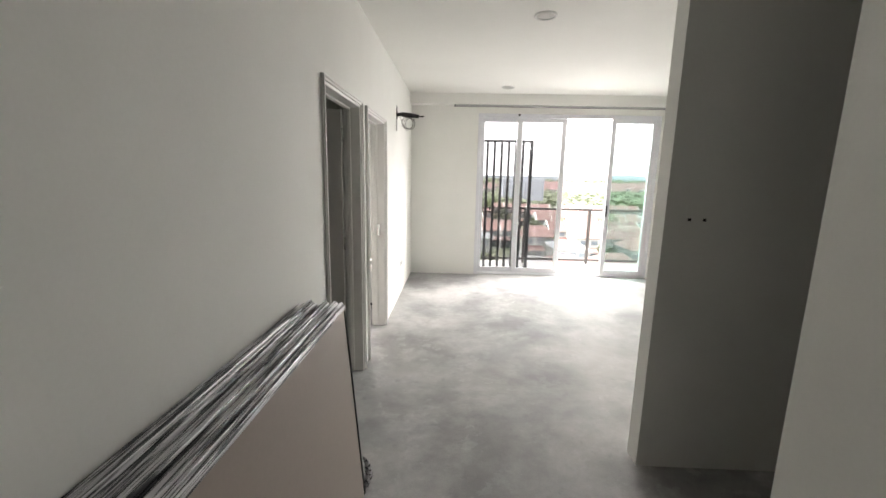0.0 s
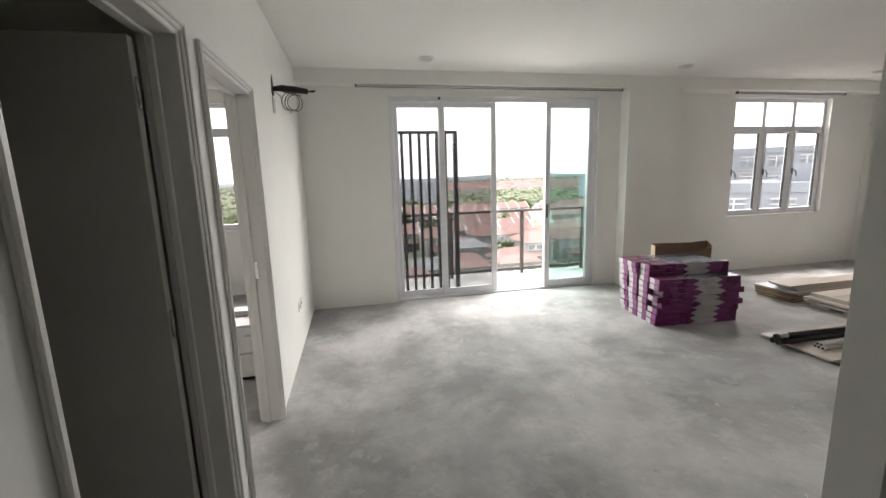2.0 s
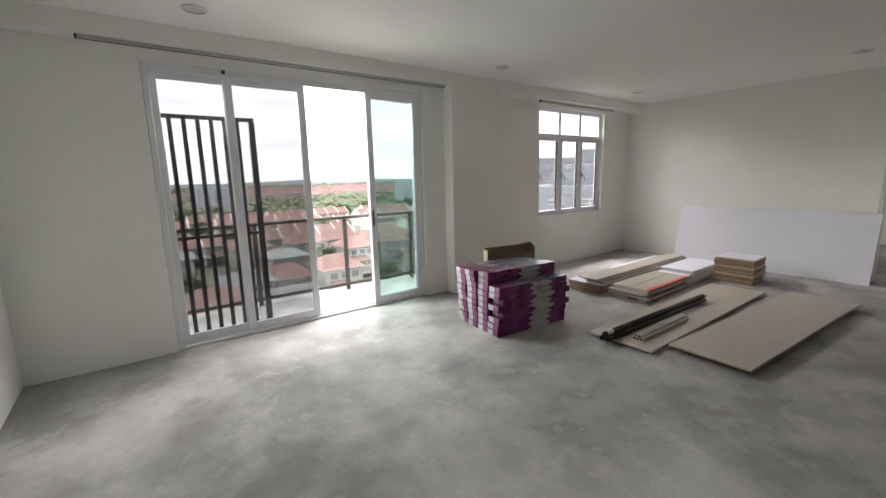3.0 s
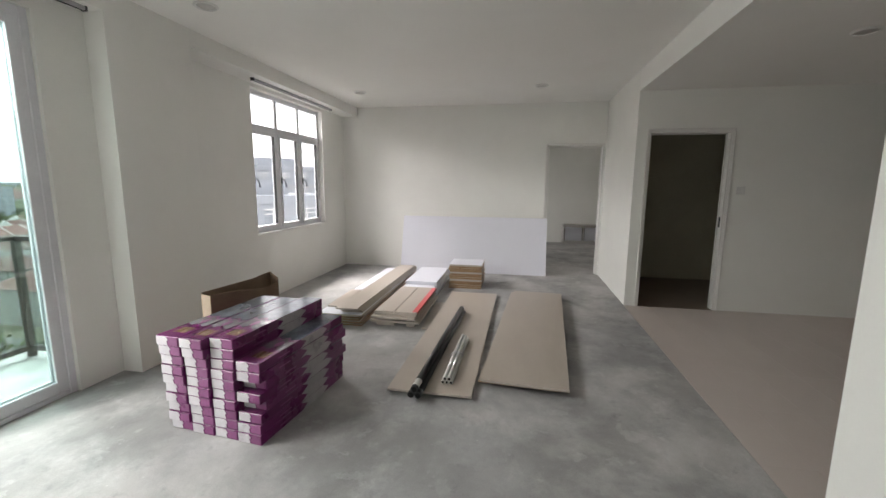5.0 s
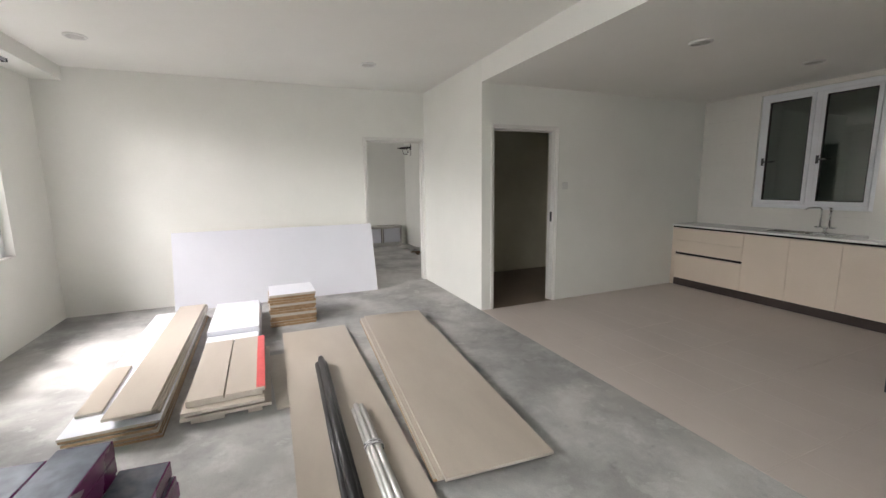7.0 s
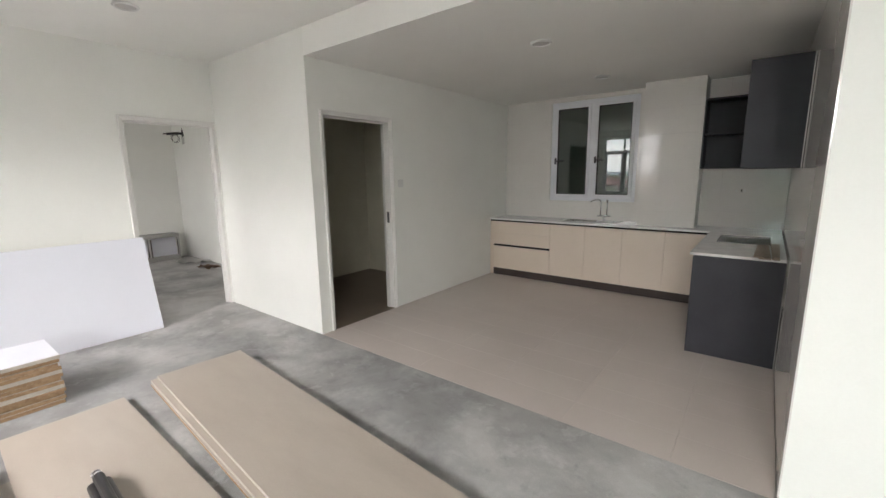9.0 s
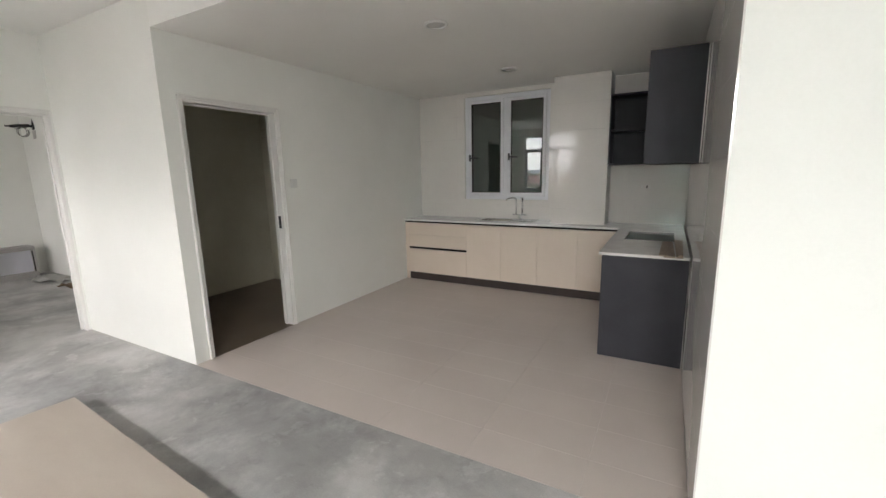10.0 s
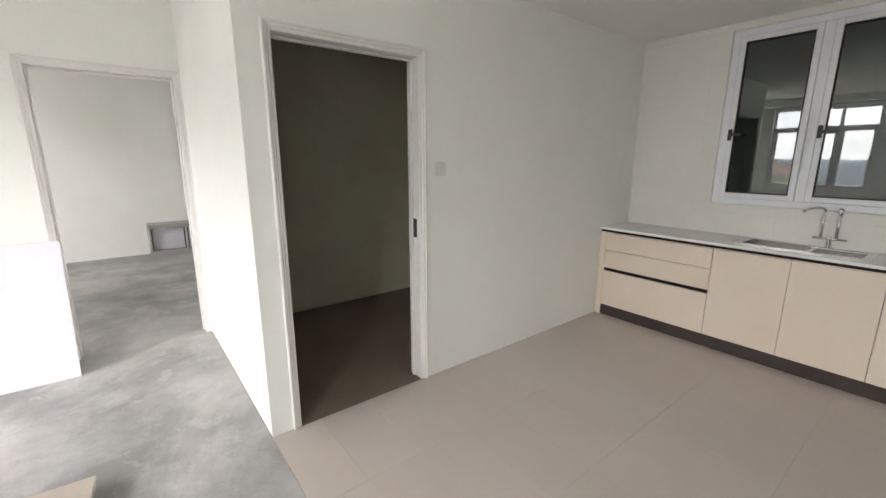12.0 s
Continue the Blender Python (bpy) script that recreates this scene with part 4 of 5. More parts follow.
for k in range(13):
    board("square_board", pose(6.88 + rng.uniform(-0.012, 0.012), 4.55 + rng.uniform(-0.01, 0.01), 0.0265 * k, 0, 0, rng.uniform(-1.6, 1.6)), 0.46, 0.46, 0.0265, WHITE_BOARD if k > 10 else PANEL, PANEL_EDGE if k in (4, 8, 12) else CHIP_EDGE, "square chipboard shelf in a neat stack", SQUARE)

PANELS = "large panels on the floor"
board("large_panel", pose(3.86, 4.33, 0.0, 0, 0, -0.3), 2.66, 0.56, 0.018, PANEL, PANEL_EDGE, "large beige laminated panel lying on the floor", PANELS, "panel")
board("large_panel", pose(3.80, 4.325, 0.018, 0, 0, -0.4), 2.74, 0.60, 0.018, PANEL, PANEL_EDGE, "large beige laminated panel under the wrapped tubes", PANELS, "panel")
for x, y in ((4.2, 3.78), (5.2, 3.70), (6.1, 3.66)):
    board("batten", pose(x, y, 0.0, 0, 0, -4), 0.10, 0.40, 0.020, CHIP_EDGE, CHIP_EDGE, "rough batten under the large panels", PANELS, "batten")
board("large_panel", pose(4.01, 3.715, 0.020, 0, 0, -3.9), 2.56, 0.59, 0.017, PANEL, CHIP_EDGE, "large beige laminated panel on battens", PANELS, "panel")
board("large_panel", pose(3.99, 3.69, 0.037, 0, 0, -3.7), 2.60, 0.60, 0.018, PANEL, PANEL_EDGE, "large beige laminated panel on battens", PANELS, "panel")
board("large_panel", pose(3.945, 3.665, 0.055, 0, 0, -4.0), 2.64, 0.60, 0.018, PANEL, PANEL_EDGE, "large beige laminated panel on top of a pile", PANELS, "panel")

bundle = thing("wrapped_tube_bundle", pose(3.70, 4.70, 0.036, 0, 0, -1.6), "long tubes bundled in black plastic, clear at one end", "tube bundle")
for y, z0, r in ((0.026, 0.024, 0.024), (-0.024, 0.024, 0.023), (0.001, 0.064, 0.024)):
    part("tube", tube([(0.06, y, z0), (1.0, y + 0.003, z0), (1.90, y, z0)], r, 12), BLACK_WRAP, bundle)
    part("tube_end", tube([(0.0, y, z0), (0.06, y, z0)], r * 1.02, 12), BLACK_WRAP, bundle)
    if z0 > 0.05:
        part("film_patch", tube([(0.025, y, z0 + 0.002), (0.115, y, z0 + 0.002)], r * 1.04, 12, False), SILVER_FOIL, bundle, "patch of clear film")
    # black disc on the closed end, painted for the hollow's shade
    part("tube_mouth_shade", tube([(-0.004, y, z0), (0.004, y, z0)], r * 0.7, 10), SHADOW_GAP, bundle)
part("far_tip", tube([(1.90, 0, 0.05), (1.96, 0, 0.05)], 0.022, 10), SILVER_WRAP, bundle)
rods = thing("chrome_rod_bundle", pose(3.94, 4.52, 0.036, 0, 0, -0.6), "bundle of shiny chrome rods in clear film", "rod bundle")
for y, z0 in ((0.03, 0.015), (0.0, 0.015), (-0.03, 0.015), (0.015, 0.041), (-0.015, 0.041)):
    part("rod", tube([(0.0, y, z0), (0.88 + 0.01 * math.sin(90 * y), y, z0)], 0.0148, 10), SILVER_FOIL, rods)
    # smaller black disc, the rod's unlit hollow
    part("rod_mouth_shade", tube([(-0.003, y, z0), (0.003, y, z0)], 0.010, 8), SHADOW_GAP, rods)
band = bmesh.new()
ring = [(0.052 * math.cos(a), 0.028 + 0.034 * math.sin(a)) for a in [2 * math.pi * k / 16 for k in range(16)]]
va = [band.verts.new((0.42, y, zz)) for y, zz in ring]
vb = [band.verts.new((0.47, y, zz)) for y, zz in ring]
for k in range(16):
    band.faces.new((va[k], va[(k + 1) % 16], vb[(k + 1) % 16], vb[k]))
part("film_band", band, SILVER_WRAP, rods)

for k, lean in enumerate((0, 1)):
    sheet = thing("white_sheet", pose(7.945 + 0.022 * k, 3.60 + 0.012 * k, 0, 0, 15.6, 0), "large white laminated sheet leaning on the wall", "sheet", "leaning white sheets")
    part("core", box(0.0, 0.017, 0, 2.44, 0.0, 0.955, 0.001), PANEL_EDGE, sheet)
    part("face", box(-0.0012, -0.0002, 0.0, 2.44, 0.001, 0.954), WHITE_BOARD, sheet)


# ---- kitchen units ----
FR, TOPZ = -0.345, 0.86


def base_unit(x0, x1, fronts, label):
    """A cream base cabinet between x0 and x1 on the back wall, with its fronts as (z0, z1) drawers, or one door."""
    y0 = -0.512 if x1 < 4.46 else KIT_BACK + 0.012
    u = thing("base_cabinet", pose(x0, FR, 0), label, "cabinet", "kitchen base cabinets")
    w = x1 - x0
    part("body", box(0.001, w - 0.001, y0 - FR, -0.022, 0.102, 0.812, 0.001), BEIGE_CAB, u)
    for z0, z1, n in fronts:
        part(n, box(0.0016, w - 0.0016, -0.0205, -0.0015, z0, z1, 0.001), BEIGE_CAB, u)
    return u


DOOR = [(0.103, 0.805, "door")]
base_unit(5.50, 6.40, [(0.103, 0.440, "drawer"), (0.472, 0.640, "drawer"), (0.645, 0.805, "drawer")], "cream laminate drawer cabinet with black finger grooves")
gap = thing("groove_strip", pose(5.50, FR, 0.44), "black recessed grip strip between the drawers", "grip strip")
part("channel", box(0.004, 0.896, -0.0215, -0.010, 0.002, 0.030), SHADOW_GAP, gap)
base_unit(5.02, 5.50, DOOR, "cream laminate sink cabinet with a plain door")
base_unit(4.555, 5.02, DOOR, "cream laminate sink cabinet with a plain door")
base_unit(4.08, 4.555, DOOR, "cream laminate cabinet with a plain door")
base_unit(3.62, 4.08, DOOR, "cream laminate corner cabinet with a plain door")
filler = solid("filler_strip", box(6.402, COL_X - 0.002, FR - 0.022, FR - 0.006, 0.0, 0.812, 0.001), BEIGE_CAB, "cream filler strip between cabinet and wall", "filler strip")
solid("plinth_board", box(3.62, 6.40, FR - 0.026, FR - 0.008, 0.0, 0.098), PLINTH, "dark grey-brown plinth board along the floor", "plinth")
solid("grip_channel", box(3.62, 6.455, FR - 0.04, FR - 0.008, 0.813, 0.838), SHADOW_GAP, "black grip channel under the worktop", "grip channel")

side = thing("end_cabinet", pose(KIT_X + 0.004, 0, 0), "charcoal laminate base cabinet with a plain end panel", "cabinet", "kitchen base cabinets")
part("end_panel", box(0.004, 0.600, 1.108, 1.126, 0.0, 0.838, 0.001), DARK_CAB, side)
for y0, y1 in ((-0.30, 0.18), (0.185, 0.645), (0.65, 1.106)):
    part("door", box(0.578, 0.597, y0, y1, 0.10, 0.805, 0.0015), DARK_CAB, side)
part("plinth", box(0.50, 0.52, -0.30, 1.106, 0, 0.1), DARK_CAB, side)
part("floor_panel", box(0.0, 0.575, -0.30, 1.106, 0.10, 0.118), DARK_CAB, side)
part("edge_strip", box(0.001, 0.0035, 1.108, 1.126, 0.0, 0.838), TRIM, side)

worktop = thing("worktop", pose(0, 0, 0.839), "white quartz L-shaped kitchen worktop with cut-outs", "worktop")
SX0, SX1, SY0, SY1 = 4.66, 5.40, -0.755, -0.435
for bx in ((SX1, 6.457, KIT_BACK + 0.010, -0.322), (SX0, SX1, KIT_BACK + 0.010, SY0), (SX0, SX1, SY1, -0.322), (4.445, SX0, KIT_BACK + 0.010, -0.322), (3.815, 4.445, -0.506, -0.322),
           (3.026, 3.12, KIT_BACK + 0.010, 1.15), (3.52, 3.64, -0.322, 1.15), (3.52, 3.815, KIT_BACK + 0.010, -0.322), (3.12, 3.52, KIT_BACK + 0.010, -0.12), (3.12, 3.52, 0.44, 1.15)):
    part("slab", box(*bx, 0.0, TOPZ - 0.839), WORKTOP, worktop)
# added near-black sheet that paints the shade inside the hob opening
solid("hob_dark_sheet", box(3.10, 3.54, -0.14, 0.46, 0.70, 0.712), SHADOW_GAP, "added black sheet for the shade inside the empty hob cut-out", "shelf")

sink = thing("kitchen_sink", pose(SX0, SY0, TOPZ), "stainless steel inset sink with one bowl and a drainer", "sink")
W, D = SX1 - SX0, SY1 - SY0
rim = bmesh.new()
bw0, bw1 = 0.335, 0.70
for bx in ((-0.015, bw0, -0.015, 0.03), (-0.015, bw0, D - 0.03, D + 0.015), (-0.015, 0.03, 0.03, D - 0.03), (bw0, bw1, -0.015, 0.03), (bw0, bw1, D - 0.03, D + 0.015), (bw1, W + 0.015, -0.015, D + 0.015)):
    add_box(rim, *bx, 0.0005, 0.005)
part("rim", rim, STEEL, sink)
bowl = bmesh.new()
for bx in ((bw0, bw1, 0.028, 0.031, -0.16, 0.0), (bw0, bw1, D - 0.031, D - 0.028, -0.16, 0.0), (bw0, bw0 + 0.003, 0.031, D - 0.031, -0.16, 0.0), (bw1 - 0.003, bw1, 0.031, D - 0.031, -0.16, 0.0), (bw0, bw1, 0.028, D - 0.028, -0.163, -0.16)):
    add_box(bowl, *bx)
part("bowl", bowl, STEEL, sink)
drain = bmesh.new()
add_box(drain, 0.03, bw0, 0.03, D - 0.03, -0.012, -0.008)
for k in range(9):
    y = 0.05 + k * (D - 0.1) / 8
    add_box(drain, 0.05, bw0 - 0.03, y - 0.004, y + 0.004, -0.0085, -0.004, 0.0015)
part("drainer", drain, STEEL, sink)
part("waste", lathe([(0.04, 0.0), (0.04, 0.004), (0.028, 0.006), (0.01, 0.003)], 16), CHROME, sink).location = ((bw0 + bw1) / 2, D / 2, -0.16)

tap = thing("kitchen_mixer", pose(4.92, -0.79, TOPZ), "chrome bridge mixer with a swivel spout behind the sink", "tap")
part("foot", lathe([(0.026, 0.0005), (0.026, 0.008), (0.016, 0.014), (0.014, 0.055)], 14), CHROME, tap)
part("bridge", tube([(-0.095, 0.0, 0.062), (0.095, 0.0, 0.062)], 0.011, 12), CHROME, tap)
part("column", tube([(0.05, 0.0, 0.07), (0.05, 0.0, 0.262)], 0.009, 12), CHROME, tap)
part("column", tube([(-0.035, 0.0, 0.07), (-0.035, 0.0, 0.250)], 0.011, 12), CHROME, tap)
part("knob", lathe([(0.016, 0.250), (0.017, 0.275), (0.008, 0.282)], 12), CHROME, tap).location = (-0.035, 0.0, 0.0)
part("spout", tube([(0.05, 0.0, 0.262), (0.055, 0.012, 0.278), (0.085, 0.05, 0.284), (0.13, 0.09, 0.278), (0.155, 0.11, 0.252)], 0.009, 10), CHROME, tap)
part("lever", box(-0.045, -0.025, -0.01, 0.05, 0.283, 0.292, 0.003), CHROME, tap)

upper = thing("wall_cabinet", pose(KIT_X + 0.003, 0, 1.525), "charcoal laminate wall cabinet with a plain end panel", "wall cabinet", "kitchen wall cabinets")
part("end_panel", box(0.0, 0.350, 1.132, 1.150, 0.0, 0.765, 0.001), DARK_CAB, upper)
part("end_edge", box(0.0, 0.006, 1.1505, 1.153, 0.0, 0.765), TRIM, upper, "pale edge strip")
part("top_panel", box(0.0, 0.330, -0.49, 1.131, 0.747, 0.765), DARK_CAB, upper)
part("bottom_panel", box(0.0, 0.330, -0.49, 1.131, 0.0, 0.018), DARK_CAB, upper)
for y0, y1 in ((-0.49, 0.045), (0.05, 0.585), (0.59, 1.130)):
    part("door", box(0.331, 0.350, y0, y1, 0.0, 0.765, 0.0015), DARK_CAB, upper)
niche = thing("open_shelf_cabinet", pose(KIT_X + 0.003, KIT_BACK + 0.012, 1.535), "dark open wall cabinet with one empty shelf", "wall cabinet", "kitchen wall cabinets")
for n, bx in (("back_panel", (0.0, 0.80, 0.0, 0.010, 0.0, 0.755)), ("side_panel", (0.783, 0.80, 0.0105, 0.32, 0.0, 0.755)), ("top_panel", (0.0, 0.782, 0.0105, 0.32, 0.737, 0.755)), ("bottom_panel", (0.0, 0.782, 0.0105, 0.32, 0.0, 0.018)), ("shelf", (0.0, 0.782, 0.0105, 0.30, 0.365, 0.383)), ("divider", (0.352, 0.37, 0.0105, 0.32, 0.0185, 0.3645))):
    part(n, box(*bx, 0.001), DARK_CAB, niche)
for x, y, dz, w, l, turn in ((3.135, 0.50, 0.0, 0.075, 0.70, 1.5), (3.075, 0.40, 0.0, 0.045, 0.80, 0.6), (3.150, 0.59, 0.013, 0.060, 0.63, -1.2), (3.060, 0.50, 0.013, 0.030, 0.70, -0.8)):
    board("wood_strip", pose(x, y, TOPZ + dz, 0, 0, turn), w, l, 0.012, STRIP_WOOD, STRIP_WOOD, "narrow brown wooden strip lying on the worktop", "strips on the worktop", "strip")
pts = thing("socket_outlet", pose(3.42, KIT_BACK + 0.009, 1.28, 0, 0, 180), "bare cable points in the wall under the shelf", "cable outlet")
for x in (-0.05, 0.0, 0.03):
    part("cable_end", box(x - 0.006, x + 0.006, -0.012, 0.0, -0.012, 0.02, 0.002), PLASTIC_WHITE if x else RUBBER, pts)


# ---- bedroom and far room ----
chest = thing("drawer_unit", pose(-1.01, 5.30, 0), "low white two-drawer unit with a grey top in the bedroom", "drawer unit")
part("carcass", box(0.0, 0.46, 0.02, 0.46, 0.03, 0.445, 0.002), PLASTIC_WHITE, chest)
part("drawer", box(0.004, 0.456, 0.0, 0.019, 0.035, 0.225, 0.002), PLASTIC_WHITE, chest)
part("drawer", box(0.004, 0.456, 0.0, 0.019, 0.235, 0.435, 0.002), PLASTIC_WHITE, chest)
part("base", box(0.02, 0.44, 0.03, 0.44, 0.0, 0.03), SHADOW_GAP, chest)
part("top_mat", box(0.01, 0.45, 0.03, 0.30, 0.4455, 0.452, 0.002), WARM_GREY, chest, "dark grey top mat")
part("box_lid", box(0.12, 0.44, 0.31, 0.45, 0.4455, 0.49, 0.003), PLASTIC_WHITE, chest)
part("handle", box(0.28, 0.34, -0.006, -0.0005, 0.37, 0.385, 0.001), ALU_GREY, chest)

bench = thing("open_cabinet_frame", pose(11.92, 1.98, 0), "grey open cabinet carcass with two compartments on the floor", "cabinet")
for n, bx, mt in (("top", (0, 0.27, 0, 0.98, 0.43, 0.49), TAUPE), ("bottom", (0, 0.27, 0, 0.98, 0.0, 0.08), TAUPE), ("back", (0.10, 0.115, 0, 0.98, 0.08, 0.43), WHITE_BOARD), ("side", (0, 0.254, 0, 0.03, 0.08, 0.43), LAMP_GREY), ("side", (0, 0.254, 0.95, 0.98, 0.08, 0.43), LAMP_GREY), ("divider", (0, 0.254, 0.475, 0.505, 0.08, 0.43), LAMP_GREY)):
    part(n, box(*bx, 0.002), mt, bench)
for y in (0.032, 0.46, 0.508, 0.933):
    part("dark_edge", box(-0.004, -0.0005, y, y + 0.015, 0.09, 0.42), SHADOW_GAP, bench)
rng = random.Random(9)


def scrap(x, y, size, label, material, turn):
    """A crumpled sheet on the floor."""
    bm = bmesh.new()
    n = 6
    grid = [[bm.verts.new(((i / n - 0.5) * size, (j / n - 0.5) * size * 0.6, 0.004 + 0.10 * size * (noise.noise(Vector((i * 0.9 + x, j * 0.9 + y, 2))) + 0.55))) for j in range(n + 1)] for i in range(n + 1)]
    for i in range(n):
        for j in range(n):
            bm.faces.new((grid[i][j], grid[i + 1][j], grid[i + 1][j + 1], grid[i][j + 1]))
    low = min(v.co.z for v in bm.verts)
    for v in bm.verts:
        v.co.z -= low - 0.001
    ret = bmesh.ops.solidify(bm, geom=list(bm.faces), thickness=0.002)
    solid("crumpled_wrap", bm, material, label, "packaging", m=pose(x, y, 0.0, 0, 0, turn))


scrap(11.30, 1.98, 0.55, "crumpled white packaging on the far room's floor", PAPER, 20)
scrap(11.62, 2.02, 0.40, "crumpled white packaging on the far room's floor", PAPER, -30)
scrap(10.60, 2.04, 0.36, "torn brown cardboard on the far room's floor", CARDBOARD, 10)
for x, y, s in ((2.46, 4.05, 0.022), (2.9, 3.9, 0.018), (2.05, 3.6, 0.018), (1.6, 4.4, 0.014), (2.2, 3.3, 0.014)):
    solid("cement_crumb", tube([(0, 0, 0), (s * 0.3, 0.2 * s, s * 0.28), (s, 0.1 * s, 0.01)], [s * 0.16, s * 0.3, s * 0.14], 6), PAPER, "small crumb of pale cement on the floor", "crumb", group="crumbs on the screed", m=pose(x, y, 0.004, 0, 0, 40 * x))


# ---- outside: ground, town, trees ----
G = -24.0
ground_bm = bmesh.new()
add_box(ground_bm, -2500, 2500, 8.6, 4000, G - 1, G)
solid("ground", ground_bm, GRASS, "green and brown ground of the town below", "ground", "structure")
for n, bx in (("road", (-140, 200, 62, 68, G, G + 0.05)), ("road", (-140, 200, 99, 110, G, G + 0.05)), ("road", (-34, -28, 68, 104, G, G + 0.05)), ("road", (46, 52, 20, 104, G, G + 0.05))):
    solid(n, box(*bx), ASPHALT, "grey asphalt street between the houses", "road", "structure")


def house_mesh(seed, w, d, h, roof_h, roof_mat):
    """A terraced two-storey house: walls, hipped tile roof, windows and a car porch."""
    r = random.Random(seed)
    hs = thing("house", pose(0, 0, -500), "two-storey house with pale walls and a %s" % ("red tiled roof" if roof_mat is ROOF_RED else "grey roof"), "house", "houses of the town")
    part("wall", box(0, w, 0, d, 0, h), HOUSE_WALL, hs)
    bm = bmesh.new()
    e = 0.7
    a = [bm.verts.new(v) for v in ((-e, -e, h), (w + e, -e, h), (w + e, d + e, h), (-e, d + e, h))]
    ridge = [bm.verts.new(v) for v in ((w * 0.28, d / 2, h + roof_h), (w * 0.72, d / 2, h + roof_h))]
    for f in ((a[0], a[1], ridge[1], ridge[0]), (a[1], a[2], ridge[1]), (a[2], a[3], ridge[0], ridge[1]), (a[3], a[0], ridge[0]), (a[3], a[2], a[1], a[0])):
        bm.faces.new(f)
    part("roof", bm, roof_mat, hs)
    bm = bmesh.new()
    p = [bm.verts.new(v) for v in ((w * 0.1, -3.6, 3.0), (w * 0.62, -3.6, 3.0), (w * 0.62, 0.0, 4.0), (w * 0.1, 0.0, 4.0), (w * 0.1, -3.6, 2.8), (w * 0.62, -3.6, 2.8), (w * 0.62, 0.0, 3.8), (w * 0.1, 0.0, 3.8))]
    for f in ((0, 1, 2, 3), (7, 6, 5, 4), (0, 4, 5, 1), (1, 5, 6, 2), (3, 7, 4, 0)):
        bm.faces.new([p[i] for i in f])
    part("porch_roof", bm, roof_mat, hs)
    for x in (w * 0.14, w * 0.58):
        part("porch_post", box(x - 0.12, x + 0.12, -3.4, -3.16, 0, 2.86), HOUSE_WALL, hs)
    for x in (w * 0.12, w * 0.42, w * 0.70):
        for zz in (1.0, h - 2.1):
            if r.random() < 0.85:
                part("window", box(x, x + w * 0.19, -0.06, 0.05, zz, zz + 1.3), FAR_WINDOW, hs)
    return hs


kinds = [house_mesh(1, 8.5, 11, 6.4, 2.6, ROOF_RED), house_mesh(2, 7.2, 12, 6.0, 2.2, ROOF_RED), house_mesh(3, 10.5, 10, 6.8, 2.9, ROOF_RED), house_mesh(4, 9.0, 11, 6.2, 1.6, ROOF_GREY)]
rng = random.Random(31)
spots = []
for row, y in enumerate((44, 70, 86, 112, 128)):
    x = -105 - 10 * row
    while x < 150 + 14 * row:
        k = rng.choice((0, 1, 2, 3, 3, 3))
        wd = (8.5, 7.2, 10.5, 9.0)[k]
        if rng.random() < 0.80 and not (-36 < x + wd / 2 < -26 and 60 < y < 104) and not (x + wd > 44 and x < 54 and y < 104) and not (y < 50 and x > 5):
            spots.append((k, x, y + rng.uniform(-1.5, 1.5)))
        x += wd + rng.choice((0.4, 0.4, 2.5, 6.0))
used = set()
for k, x, y in spots:
    m = pose(x, y, G, 0, 0, rng.choice((0, 0, 0, 1.5, -2)))
    if k in used:
        copy_thing(kinds[k], m)
    else:
        kinds[k].matrix_world = m
        used.add(k)


def terrace_row(units, seed):
    """A terrace of two-storey houses under one long pitched roof, with white party walls standing proud of the tiles."""
    r = random.Random(seed)
    w, d, h, rise = 6.6, 11.0, 6.2, 3.0
    t = thing("terraced_houses", pose(0, 0, -500), "terrace of pale two-storey houses with red roofs and white party walls", "houses", "terraces of the town")
    long = units * w
    part("wall", box(0, long, 0, d, 0, h), HOUSE_WALL, t)
    part("roof", prism([(-0.8, h - 0.15), (d + 0.8, h - 0.15), (d / 2, h + rise)], long, "x"), ROOF_RED, t).location = (long, 0, 0)
    part("porch_roof", prism([(-3.6, 2.9), (0.0, 3.7), (0.0, 3.9), (-3.6, 3.1)], long, "x"), ROOF_RED, t).location = (long, 0, 0)
    for k in range(units + 1):
        x = k * w
        part("party_wall", prism([(-3.5, 0), (-3.5, 3.3), (-0.9, 4.0), (-0.9, h + 0.1), (d / 2, h + rise + 0.35), (d + 0.9, h + 0.1), (d + 0.9, 0)], 0.25, "x"), PLASTIC_WHITE, t).location = (x + 0.12, 0, 0)
    for k in range(units):
        part("window", box(k * w + 0.9, k * w + w - 0.9, -0.06, 0.05, 4.3, 5.6), FAR_WINDOW, t)
        if r.random() < 0.8:
            part("door", box(k * w + 0.7, k * w + w - 1.6, -0.06, 0.05, 0.2, 2.4), FAR_WINDOW, t)
    return t


terraces = [terrace_row(7, 1), terrace_row(5, 2)]
rng = random.Random(57)
for row, y in enumerate((148, 186, 212, 240)):
    x = -20 - 4 * row + rng.uniform(-4, 4)
    while x < 150 + 30 * row:
        k = rng.randrange(2)
        m = pose(x, y + rng.uniform(-1.0, 1.0), G, 0, 0, rng.choice((-1.0, 0, 1.2)))
        if terraces[k].matrix_world.translation.z < -400:
            terraces[k].matrix_world = m
        else:
            copy_thing(terraces[k], m)
        spots += [(0, x + 9.0 * n, y) for n in range(6 if k == 0 else 4)]
        x += (7, 5)[k] * 6.6 + rng.choice((5.0, 11.0, 24.0))


